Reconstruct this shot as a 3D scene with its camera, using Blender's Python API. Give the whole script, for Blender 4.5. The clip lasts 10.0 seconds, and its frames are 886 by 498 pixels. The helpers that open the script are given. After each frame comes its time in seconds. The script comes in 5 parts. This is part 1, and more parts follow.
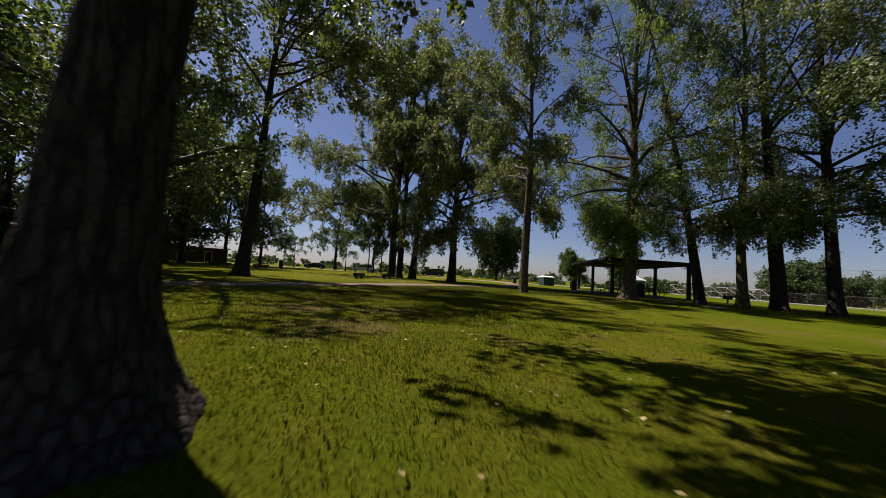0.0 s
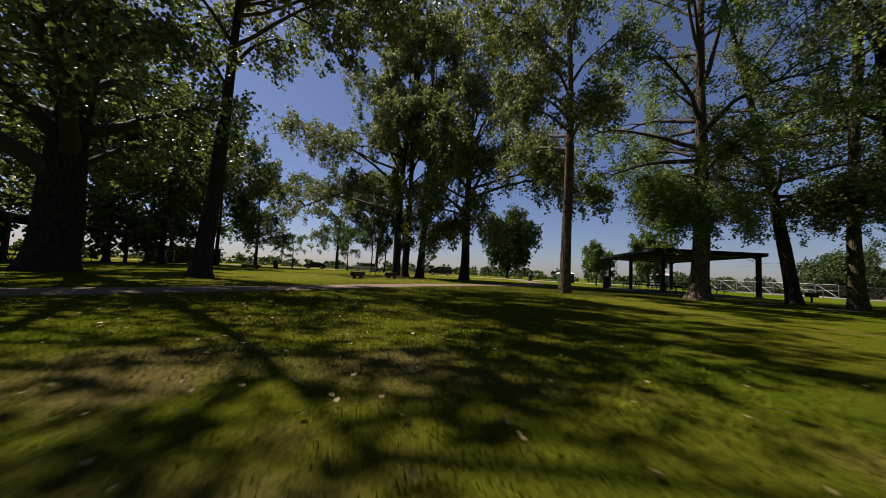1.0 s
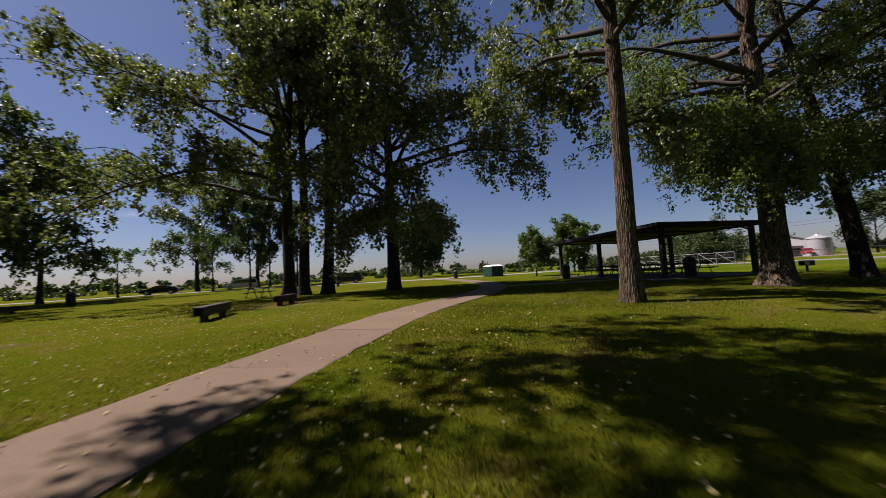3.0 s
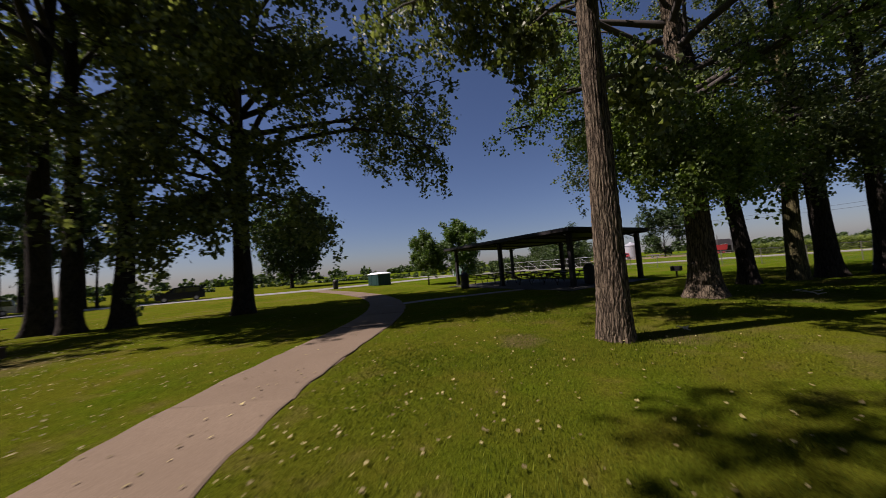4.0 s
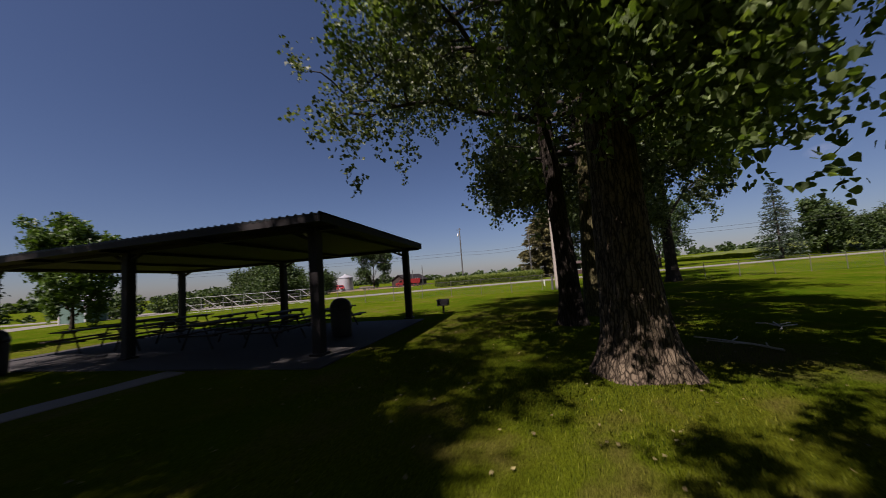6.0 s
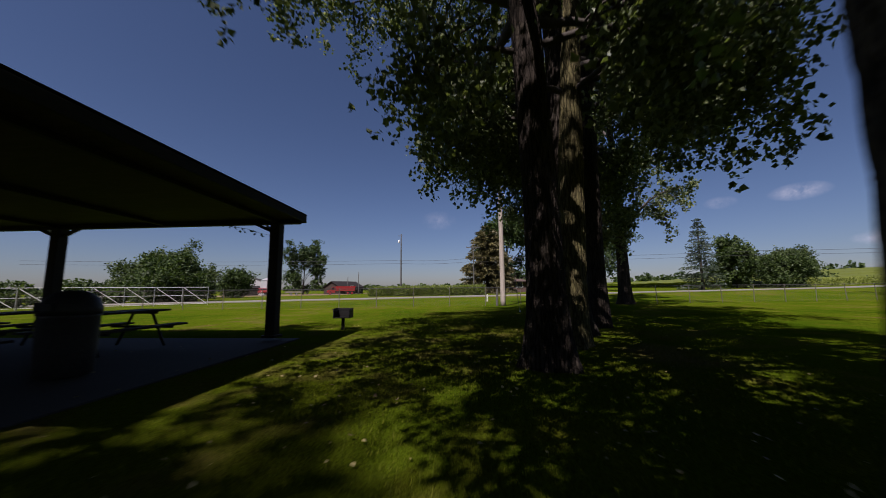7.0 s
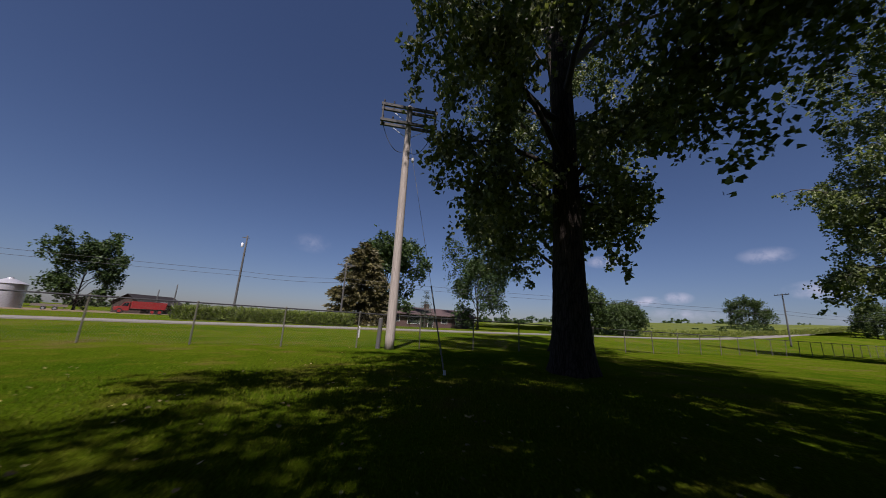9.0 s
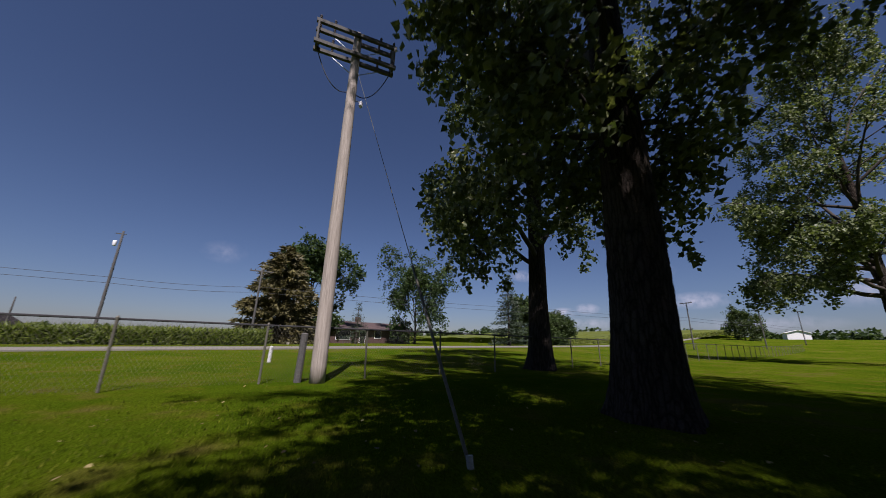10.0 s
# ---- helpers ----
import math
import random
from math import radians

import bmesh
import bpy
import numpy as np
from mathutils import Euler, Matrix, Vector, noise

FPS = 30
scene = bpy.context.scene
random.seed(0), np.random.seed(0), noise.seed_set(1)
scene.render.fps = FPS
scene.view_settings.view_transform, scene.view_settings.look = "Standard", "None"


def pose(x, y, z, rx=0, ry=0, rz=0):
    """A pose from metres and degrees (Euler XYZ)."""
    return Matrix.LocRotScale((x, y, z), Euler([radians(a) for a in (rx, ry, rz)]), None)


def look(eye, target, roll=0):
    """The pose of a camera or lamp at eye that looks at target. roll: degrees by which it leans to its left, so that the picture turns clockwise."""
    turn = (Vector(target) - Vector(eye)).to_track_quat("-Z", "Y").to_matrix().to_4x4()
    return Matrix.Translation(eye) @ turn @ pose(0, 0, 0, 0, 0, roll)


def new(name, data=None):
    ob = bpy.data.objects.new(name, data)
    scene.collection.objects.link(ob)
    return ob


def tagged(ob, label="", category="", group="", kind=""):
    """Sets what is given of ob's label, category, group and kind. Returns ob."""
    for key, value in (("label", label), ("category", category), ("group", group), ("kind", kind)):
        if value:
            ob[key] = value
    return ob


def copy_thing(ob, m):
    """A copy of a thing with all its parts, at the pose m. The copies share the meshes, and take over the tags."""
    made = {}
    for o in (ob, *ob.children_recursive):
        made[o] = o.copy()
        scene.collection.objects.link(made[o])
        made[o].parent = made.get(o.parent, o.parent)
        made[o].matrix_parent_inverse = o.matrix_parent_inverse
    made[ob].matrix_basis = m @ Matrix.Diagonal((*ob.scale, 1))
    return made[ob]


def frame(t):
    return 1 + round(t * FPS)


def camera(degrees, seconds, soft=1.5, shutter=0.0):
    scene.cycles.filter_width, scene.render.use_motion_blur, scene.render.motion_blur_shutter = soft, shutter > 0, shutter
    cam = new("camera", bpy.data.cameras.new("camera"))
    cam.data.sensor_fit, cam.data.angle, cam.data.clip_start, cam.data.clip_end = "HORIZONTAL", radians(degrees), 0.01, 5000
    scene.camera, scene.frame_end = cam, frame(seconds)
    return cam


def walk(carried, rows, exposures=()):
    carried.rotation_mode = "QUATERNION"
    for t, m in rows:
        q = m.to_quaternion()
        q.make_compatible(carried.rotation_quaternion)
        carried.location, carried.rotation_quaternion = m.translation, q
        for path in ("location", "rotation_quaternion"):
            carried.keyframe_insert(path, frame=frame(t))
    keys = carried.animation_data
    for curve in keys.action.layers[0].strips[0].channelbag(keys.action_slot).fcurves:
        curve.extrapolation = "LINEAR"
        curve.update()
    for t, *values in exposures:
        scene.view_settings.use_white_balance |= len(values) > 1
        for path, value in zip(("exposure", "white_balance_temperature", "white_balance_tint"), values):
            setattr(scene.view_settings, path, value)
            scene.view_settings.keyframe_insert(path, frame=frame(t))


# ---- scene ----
cam = camera(107.3, 10.0, soft=0.8, shutter=0.22)
PATH = [
    (0, (4.853, -0.274, 0.939), (4.512, 1.691, 1.087), 3.8),
    (0.5, (4.224, 1.994, 0.871), (3.856, 3.954, 1.014), 3.5),
    (1, (3.297, 4.29, 0.821), (2.932, 6.252, 0.958), 2.9),
    (1.5, (2.121, 6.634, 0.791), (1.8, 8.604, 0.931), 1.8),
    (2, (0.934, 9.036, 0.817), (0.718, 11.019, 0.959), 0.4),
    (3.5, (-0.418, 15.996, 1.531), (0.183, 17.901, 1.643), -4.3),
    (4, (0.475, 18.439, 1.69), (1.423, 20.197, 1.803), -4.4),
    (4.5, (2.04, 20.804, 1.661), (3.311, 22.343, 1.793), -4.3),
    (5, (3.28, 22.824, 1.546), (4.856, 24.045, 1.696), -4.3),
    (5.5, (5.51, 24.608, 1.623), (7.33, 25.421, 1.78), -5.3),
    (6, (7.987, 25.832, 1.675), (9.922, 26.305, 1.849), -4.4),
    (7.5, (15.848, 25.858, 1.096), (17.829, 25.872, 1.372), 1.1),
    (8, (18.845, 25.736, 1.108), (20.811, 25.573, 1.436), 2.4),
    (8.5, (21.234, 25.529, 1.021), (23.159, 25.155, 1.416), 3.2),
    (9, (23.285, 25.493, 1.015), (25.143, 24.905, 1.465), 3.2),
    (9.5, (25.374, 25.223, 1.014), (27.16, 24.473, 1.511), 2.6),
    (10, (27.446, 24.95, 1.008), (29.116, 23.994, 1.551), 1.4),
]
walk(cam, [(t, look(eye, target, roll)) for t, eye, target, roll in PATH], exposures=[(0.0, 1.05, 6450, 29), (2.0, 1.05, 6450, 29), (3.5, 0.82, 6350, 30), (4.5, 0.74, 6250, 30), (6.0, 0.72, 6350, 30), (7.5, 0.64, 6100, 29), (9.0, 0.6, 6050, 29), (10.0, 0.62, 6050, 29)])

# ---- light ----
SUN_TO = Vector((-0.93, 0.37, 0.0)).normalized()
SUN_EL = radians(55)
world = bpy.data.worlds.new("sky")
scene.world = world
world.use_nodes = True
wn = world.node_tree
sky = wn.nodes.new("ShaderNodeTexSky")
sky.sky_type = "NISHITA"
sky.sun_disc = False
sky.sun_elevation = SUN_EL
sky.sun_rotation = math.atan2(SUN_TO.x, SUN_TO.y) % (2 * math.pi)
sky.air_density = 1.0
sky.dust_density = 0.6
sky.ozone_density = 5.4


def wnode(kind, op="", ins=(), vals=()):
    """A node of the world: its operation, links into its inputs and fixed values."""
    n = wn.nodes.new(kind)
    if op:
        n.operation = op
    for k, link in ins:
        wn.links.new(link, n.inputs[k])
    for k, v in vals:
        n.inputs[k].default_value = v
    return n


# small fair-weather clouds low over the fields: azimuth, elevation, half width, half height in degrees, strength
CLOUDS = ((-44.3, 11.0, 2.6, 1.0, 0.75), (-50.0, 4.9, 2.4, 0.8, 1.0), (-53.6, 5.4, 1.9, 0.9, 0.9), (-63.2, 10.6, 2.8, 1.1, 0.6), (-54.0, 3.2, 5.0, 0.8, 0.55), (-67.8, 6.2, 3.6, 1.2, 0.9), (-83.5, 7.0, 6.0, 2.4, 0.8),
          (-37.0, 11.0, 1.8, 0.8, 0.35), (4.8, 11.8, 3.0, 1.6, 0.22), (126.1, 9.4, 1.5, 0.5, 0.6), (-74.0, 3.0, 7.0, 1.0, 0.5))
way = wnode("ShaderNodeTexCoord").outputs["Generated"]
xyz = wnode("ShaderNodeSeparateXYZ", ins=((0, way),)).outputs
az = wnode("ShaderNodeMath", "ARCTAN2", ((0, xyz[1]), (1, xyz[0]))).outputs[0]
el = wnode("ShaderNodeMath", "ARCSINE", ((0, xyz[2]),)).outputs[0]
flat = wnode("ShaderNodeCombineXYZ", ins=((0, az), (1, el))).outputs[0]
puff = wnode("ShaderNodeTexNoise", ins=((0, flat),), vals=(("Scale", 34.0), ("Detail", 5.0), ("Roughness", 0.6))).outputs["Fac"]
cover = None
for c_az, c_el, c_w, c_h, c_s in CLOUDS:
    off = wnode("ShaderNodeVectorMath", "SUBTRACT", ((0, flat),), ((1, (radians(c_az), radians(c_el), 0)),)).outputs[0]
    off = wnode("ShaderNodeVectorMath", "MULTIPLY", ((0, off),), ((1, (1 / radians(c_w), 1 / radians(c_h), 0)),)).outputs[0]
    far_off = wnode("ShaderNodeVectorMath", "LENGTH", ((0, off),)).outputs["Value"]
    body = wnode("ShaderNodeMapRange", ins=((0, far_off),), vals=((1, 1.1), (2, 0.0), (3, 0.0), (4, 0.8 * c_s))).outputs[0]
    cover = body if cover is None else wnode("ShaderNodeMath", "MAXIMUM", ((0, cover), (1, body))).outputs[0]
ragged = wnode("ShaderNodeMapRange", ins=((0, puff),), vals=((1, 0.36), (2, 0.62), (3, 0.15), (4, 1.25))).outputs[0]
cover = wnode("ShaderNodeMath", "MULTIPLY", ((0, cover), (1, ragged)))
cover.use_clamp = True
veil = wnode("ShaderNodeMix")
veil.data_type = "RGBA"
wn.links.new(cover.outputs[0], veil.inputs[0])
wn.links.new(sky.outputs["Color"], veil.inputs[6])
veil.inputs[7].default_value = (9.6, 10.0, 10.8, 1)
wn.links.new(veil.outputs[2], wn.nodes["Background"].inputs["Color"])
wn.nodes["Background"].inputs["Strength"].default_value = 0.036
sun_data = bpy.data.lights.new("sun", "SUN")
sun_data.energy = 5.0
sun_data.angle = radians(0.53)
sun_data.color = (1.0, 0.95, 0.86)
sun = new("sun", sun_data)
sun_from = SUN_TO * math.cos(SUN_EL) + Vector((0, 0, math.sin(SUN_EL)))
sun.matrix_world = look(sun_from * 200, (0, 0, 0))


# ---- materials ----
def material(name, rough=0.7, metal=0.0, spec=0.5):
    m = bpy.data.materials.new(name)
    m.use_nodes = True
    b = m.node_tree.nodes["Principled BSDF"]
    b.inputs["Roughness"].default_value = rough
    b.inputs["Metallic"].default_value = metal
    b.inputs["Specular IOR Level"].default_value = spec
    return m, m.node_tree, b


def position(nt, scale=(1, 1, 1)):
    g = nt.nodes.new("ShaderNodeNewGeometry")
    mp = nt.nodes.new("ShaderNodeMapping")
    mp.inputs["Scale"].default_value = scale
    nt.links.new(g.outputs["Position"], mp.inputs["Vector"])
    return mp.outputs["Vector"]


def noise_of(nt, vec, scale, detail=4.0, rough=0.6):
    n = nt.nodes.new("ShaderNodeTexNoise")
    n.inputs["Scale"].default_value = scale
    n.inputs["Detail"].default_value = detail
    n.inputs["Roughness"].default_value = rough
    nt.links.new(vec, n.inputs["Vector"])
    return n.outputs["Fac"]


def ramp(nt, fac, stops):
    r = nt.nodes.new("ShaderNodeValToRGB")
    el = r.color_ramp.elements
    while len(el) < len(stops):
        el.new(0.5)
    for e, (p, c) in zip(el, stops):
        e.position = p
        e.color = (*c, 1) if len(c) == 3 else c
    nt.links.new(fac, r.inputs["Fac"])
    return r.outputs["Color"]


def mix(nt, fac, a, b, blend="MIX"):
    x = nt.nodes.new("ShaderNodeMix")
    x.data_type = "RGBA"
    x.blend_type = blend
    for sock, v in ((x.inputs[0], fac), (x.inputs[6], a), (x.inputs[7], b)):
        if isinstance(v, (int, float)):
            sock.default_value = v
        elif isinstance(v, tuple):
            sock.default_value = (*v, 1)
        else:
            nt.links.new(v, sock)
    return x.outputs[2]


def bump(nt, b, height, strength, distance):
    n = nt.nodes.new("ShaderNodeBump")
    n.inputs["Strength"].default_value = strength
    n.inputs["Distance"].default_value = distance
    nt.links.new(height, n.inputs["Height"])
    nt.links.new(n.outputs["Normal"], b.inputs["Normal"])


def plain(name, dark, light, fine=30.0, coarse=1.5, rough=0.7, metal=0.0, relief=0.3, depth=0.004, stretch=(1, 1, 1), spec=0.3, vary=0.0):
    """Two scales of noise between two colours, with fine relief."""
    m, nt, b = material(name, rough, metal, spec)
    v = position(nt, stretch)
    f = noise_of(nt, v, fine)
    c = noise_of(nt, v, coarse, 3.0)
    col = mix(nt, ramp(nt, f, [(0.3, (0, 0, 0)), (0.7, (1, 1, 1))]), dark, light)
    col = mix(nt, ramp(nt, c, [(0.35, (0, 0, 0)), (0.7, (0.45, 0.45, 0.45))]), col, dark)
    if vary:
        o = nt.nodes.new("ShaderNodeObjectInfo")
        col = mix(nt, 1.0, col, ramp(nt, o.outputs["Random"], [(0.0, (1 - vary,) * 3), (1.0, (1 + vary,) * 3)]), "MULTIPLY")
    nt.links.new(col, b.inputs["Base Color"])
    bump(nt, b, f, relief, depth)
    return m


def leaf_material(name, dark, light, through_colour, see=0.35, gloss=0.48, spec=0.34, dry=None):
    m, nt, b = material(name, gloss, 0.0, spec)
    g = nt.nodes.new("ShaderNodeNewGeometry")
    o = nt.nodes.new("ShaderNodeObjectInfo")
    col = ramp(nt, g.outputs["Random Per Island"], [(0.0, dark), (0.55, tuple((a + c) / 2 for a, c in zip(dark, light))), (0.93, light), (1.0, tuple(min(1, c * 1.35) for c in light))])
    if dry:
        p = position(nt)
        worn = mix(nt, 0.5, noise_of(nt, p, 0.16, 5.0), noise_of(nt, p, 1.1, 5.0))
        col = mix(nt, ramp(nt, worn, [(0.49, (0, 0, 0)), (0.64, (0.6, 0.6, 0.6))]), col, dry)
    tint = ramp(nt, o.outputs["Random"], [(0.0, (0.85, 0.92, 0.85)), (1.0, (1.12, 1.05, 1.0))])
    col = mix(nt, 1.0, col, tint, "MULTIPLY")
    nt.links.new(col, b.inputs["Base Color"])
    tr = nt.nodes.new("ShaderNodeBsdfTranslucent")
    nt.links.new(mix(nt, 1.0, col, through_colour, "MULTIPLY"), tr.inputs["Color"])
    ms = nt.nodes.new("ShaderNodeMixShader")
    ms.inputs[0].default_value = see
    nt.links.new(b.outputs[0], ms.inputs[1])
    nt.links.new(tr.outputs[0], ms.inputs[2])
    nt.links.new(ms.outputs[0], nt.nodes["Material Output"].inputs["Surface"])
    return m


def bark_material(name, dark, light, lichen, cut=0.75):
    """Long plates parted by dark cracks, with grain and lichen."""
    m, nt, b = material(name, 0.95, 0.0, 0.08)
    p = position(nt)
    wob = nt.nodes.new("ShaderNodeTexNoise")
    wob.inputs["Scale"].default_value = 5.0
    wob.inputs["Detail"].default_value = 3.0
    nt.links.new(p, wob.inputs["Vector"])
    shift = nt.nodes.new("ShaderNodeVectorMath")
    shift.operation = "MULTIPLY_ADD"
    nt.links.new(wob.outputs["Color"], shift.inputs[0])
    shift.inputs[1].default_value = (0.07, 0.07, 0.10)
    nt.links.new(p, shift.inputs[2])
    squash = nt.nodes.new("ShaderNodeVectorMath")
    squash.operation = "MULTIPLY"
    nt.links.new(shift.outputs[0], squash.inputs[0])
    squash.inputs[1].default_value = (1.0, 1.0, 0.11)
    vo = nt.nodes.new("ShaderNodeTexVoronoi")
    vo.feature = "DISTANCE_TO_EDGE"
    vo.inputs["Scale"].default_value = 15.0
    nt.links.new(squash.outputs[0], vo.inputs["Vector"])
    crack = ramp(nt, vo.outputs["Distance"], [(0.0, (0.10, 0.10, 0.10)), (0.07, (0.45, 0.45, 0.45)), (0.20, (1, 1, 1))])
    vf = nt.nodes.new("ShaderNodeTexVoronoi")
    vf.feature = "DISTANCE_TO_EDGE"
    vf.inputs["Scale"].default_value = 13.0
    brick = nt.nodes.new("ShaderNodeVectorMath")
    brick.operation = "MULTIPLY"
    nt.links.new(shift.outputs[0], brick.inputs[0])
    brick.inputs[1].default_value = (1.25, 1.25, 0.5)
    nt.links.new(brick.outputs[0], vf.inputs["Vector"])
    fine_crack = ramp(nt, vf.outputs["Distance"], [(0.0, (0.25, 0.25, 0.25)), (0.05, (0.7, 0.7, 0.7)), (0.10, (1, 1, 1))])
    f = noise_of(nt, p, 60.0)
    c = noise_of(nt, p, 2.2)
    col = mix(nt, f, dark, light)
    col = mix(nt, ramp(nt, c, [(0.45, (0, 0, 0)), (0.75, (0.6, 0.6, 0.6))]), col, lichen)
    col = mix(nt, cut, col, crack, "MULTIPLY")
    col = mix(nt, cut * 0.7, col, fine_crack, "MULTIPLY")
    nt.links.new(col, b.inputs["Base Color"])
    h = mix(nt, 0.35, crack, fine_crack)
    h = mix(nt, 0.15, h, f)
    bump(nt, b, h, 1.0, 0.03)
    return m


# worn spots of the lawn: x, y, radius
BARE = ((2.5, 4.6, 0.8), (0.6, 6.3, 0.7), (2.4, 7.0, 0.6), (7.5, 22.0, 0.5), (5.2, 24.0, 0.5), (14.6, 22.4, 0.9), (19.5, 22.3, 0.8), (-6.0, 31.0, 1.4))


def ground_material():
    m, nt, b = material("lawn", 1.0, 0.0, 0.0)
    p = position(nt)
    big = noise_of(nt, p, 0.16, 5.0)
    mid = noise_of(nt, p, 1.1, 5.0)
    fine = noise_of(nt, p, 38.0, 6.0, 0.75)
    col = mix(nt, ramp(nt, big, [(0.35, (0, 0, 0)), (0.65, (1, 1, 1))]), (0.035, 0.069, 0.002), (0.074, 0.099, 0.004))
    col = mix(nt, ramp(nt, mid, [(0.5, (0, 0, 0)), (0.72, (0.75, 0.75, 0.75))]), col, (0.098, 0.098, 0.008))
    sx = nt.nodes.new("ShaderNodeSeparateXYZ")
    nt.links.new(p, sx.inputs[0])
    east = nt.nodes.new("ShaderNodeMapRange")
    for k, v in ((1, 20.0), (2, 9.0), (3, 0.0), (4, 0.50)):
        east.inputs[k].default_value = v
    nt.links.new(sx.outputs[0], east.inputs[0])
    col = mix(nt, mix(nt, 1.0, east.outputs[0], ramp(nt, noise_of(nt, p, 0.45, 4.0), [(0.32, (0.25, 0.25, 0.25)), (0.6, (1, 1, 1))]), "MULTIPLY"), col, (0.092, 0.073, 0.009))
    bare = ramp(nt, mix(nt, 0.5, big, mid), [(0.53, (0, 0, 0)), (0.66, (0.7, 0.7, 0.7))])
    for x, y, r in BARE:
        d = nt.nodes.new("ShaderNodeVectorMath")
        d.operation = "DISTANCE"
        nt.links.new(p, d.inputs[0])
        d.inputs[1].default_value = (x, y, 0)
        a = nt.nodes.new("ShaderNodeMath")
        a.operation = "DIVIDE"
        nt.links.new(d.outputs["Value"], a.inputs[0])
        a.inputs[1].default_value = r * 4
        spot = ramp(nt, mix(nt, 0.45, a.outputs[0], mid), [(0.30, (0.85, 0.85, 0.85)), (0.43, (0, 0, 0))])
        bare = mix(nt, 1.0, bare, spot, "LIGHTEN")
    col = mix(nt, bare, col, (0.098, 0.078, 0.028))
    col = mix(nt, 1.0, col, ramp(nt, fine, [(0.28, (0.3, 0.3, 0.3)), (0.5, (0.95, 0.95, 0.95)), (0.72, (1.75, 1.75, 1.75))]), "MULTIPLY")
    nt.links.new(col, b.inputs["Base Color"])
    bump(nt, b, fine, 0.9, 0.05)
    return m


M_LAWN = ground_material()
M_BLADE = leaf_material("grass blade", (0.026, 0.047, 0.003), (0.108, 0.126, 0.012), (1.0, 1.0, 0.3), 0.3, 0.9, 0.05, (0.110, 0.092, 0.020))
M_LEAF = leaf_material("cottonwood leaf", (0.040, 0.062, 0.020), (0.185, 0.215, 0.090), (1.1, 1.2, 0.5), 0.34, 0.52, 0.35)
M_LEAF_SHOOT = leaf_material("fresh cottonwood leaf", (0.066, 0.102, 0.020), (0.205, 0.250, 0.080), (1.15, 1.25, 0.42), 0.48, 0.5, 0.32)
M_LEAF_WOOD = leaf_material("woodland leaf", (0.034, 0.056, 0.018), (0.130, 0.160, 0.062), (1.1, 1.2, 0.5), 0.34, 0.5, 0.3)
M_LEAF_FAR = leaf_material("broad leaf", (0.018, 0.036, 0.010), (0.066, 0.098, 0.027), (1.1, 1.2, 0.45), 0.30, 0.55, 0.25)
M_LEAF_LIGHT = leaf_material("young leaf", (0.032, 0.066, 0.012), (0.090, 0.140, 0.026), (1.1, 1.2, 0.4), 0.35)
M_NEEDLE = leaf_material("spruce needle", (0.018, 0.032, 0.018), (0.050, 0.072, 0.040), (0.9, 1.0, 0.6), 0.12)
M_NEEDLE_BROWN = leaf_material("browned needle", (0.045, 0.042, 0.016), (0.105, 0.095, 0.035), (1.0, 0.9, 0.5), 0.12)
M_CORN = leaf_material("corn leaf", (0.07, 0.10, 0.012), (0.16, 0.19, 0.03), (1.0, 1.1, 0.4), 0.3)
M_FALLEN = leaf_material("fallen leaf", (0.085, 0.062, 0.026), (0.30, 0.25, 0.105), (1.0, 0.95, 0.7), 0.1, 0.7, 0.2)
# Bark colour lowered to stand for trunks in shade; M_BARK_PLATE is the lit tone.
M_BARK = bark_material("shade-darkened cottonwood bark", (0.021, 0.017, 0.013), (0.074, 0.060, 0.047), (0.062, 0.055, 0.036))
M_BARK_PLATE = bark_material("plated warm bark", (0.060, 0.045, 0.029), (0.196, 0.150, 0.098), (0.145, 0.118, 0.072), 0.9)
M_BARK_GREY = bark_material("lighter bark", (0.058, 0.050, 0.022), (0.17, 0.148, 0.070), (0.15, 0.138, 0.050))
M_LIMB = plain("limb bark", (0.028, 0.023, 0.018), (0.075, 0.064, 0.05), 28, 2, 0.9, relief=0.6, depth=0.01)
M_PATH = plain("pinkish concrete", (0.106, 0.078, 0.050), (0.164, 0.124, 0.082), 55, 0.7, 0.95, relief=0.4, depth=0.004, spec=0.1, vary=0.07)
# Concrete with the shade under the shelter roofs put into its colour.
M_SLAB = plain("shade-darkened grey slab", (0.026, 0.024, 0.021), (0.055, 0.051, 0.045), 50, 0.8, 0.9, relief=0.3)
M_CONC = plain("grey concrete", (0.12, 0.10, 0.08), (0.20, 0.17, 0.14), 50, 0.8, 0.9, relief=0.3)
M_ASPHALT = plain("pale worn asphalt", (0.128, 0.119, 0.098), (0.205, 0.191, 0.160), 60, 0.5, 0.95, relief=0.4)
M_WOOD_DARK = plain("dark stained timber", (0.022, 0.014, 0.010), (0.055, 0.036, 0.026), 22, 2, 0.75, relief=0.4, stretch=(1, 1, 0.2))
M_POST = plain("brown painted post", (0.009, 0.007, 0.006), (0.022, 0.018, 0.015), 25, 2, 0.7, relief=0.2)
M_ROOF = plain("dark green sheet metal", (0.012, 0.015, 0.015), (0.026, 0.031, 0.030), 8, 0.6, 0.5, 0.3, relief=0.1)
M_CEIL = plain("brown board ceiling", (0.040, 0.030, 0.022), (0.075, 0.058, 0.044), 18, 1.2, 0.8, relief=0.3, stretch=(1, 0.1, 1))
M_BLACK = plain("blackened steel", (0.012, 0.012, 0.012), (0.03, 0.028, 0.026), 40, 4, 0.6, 0.5, relief=0.3)
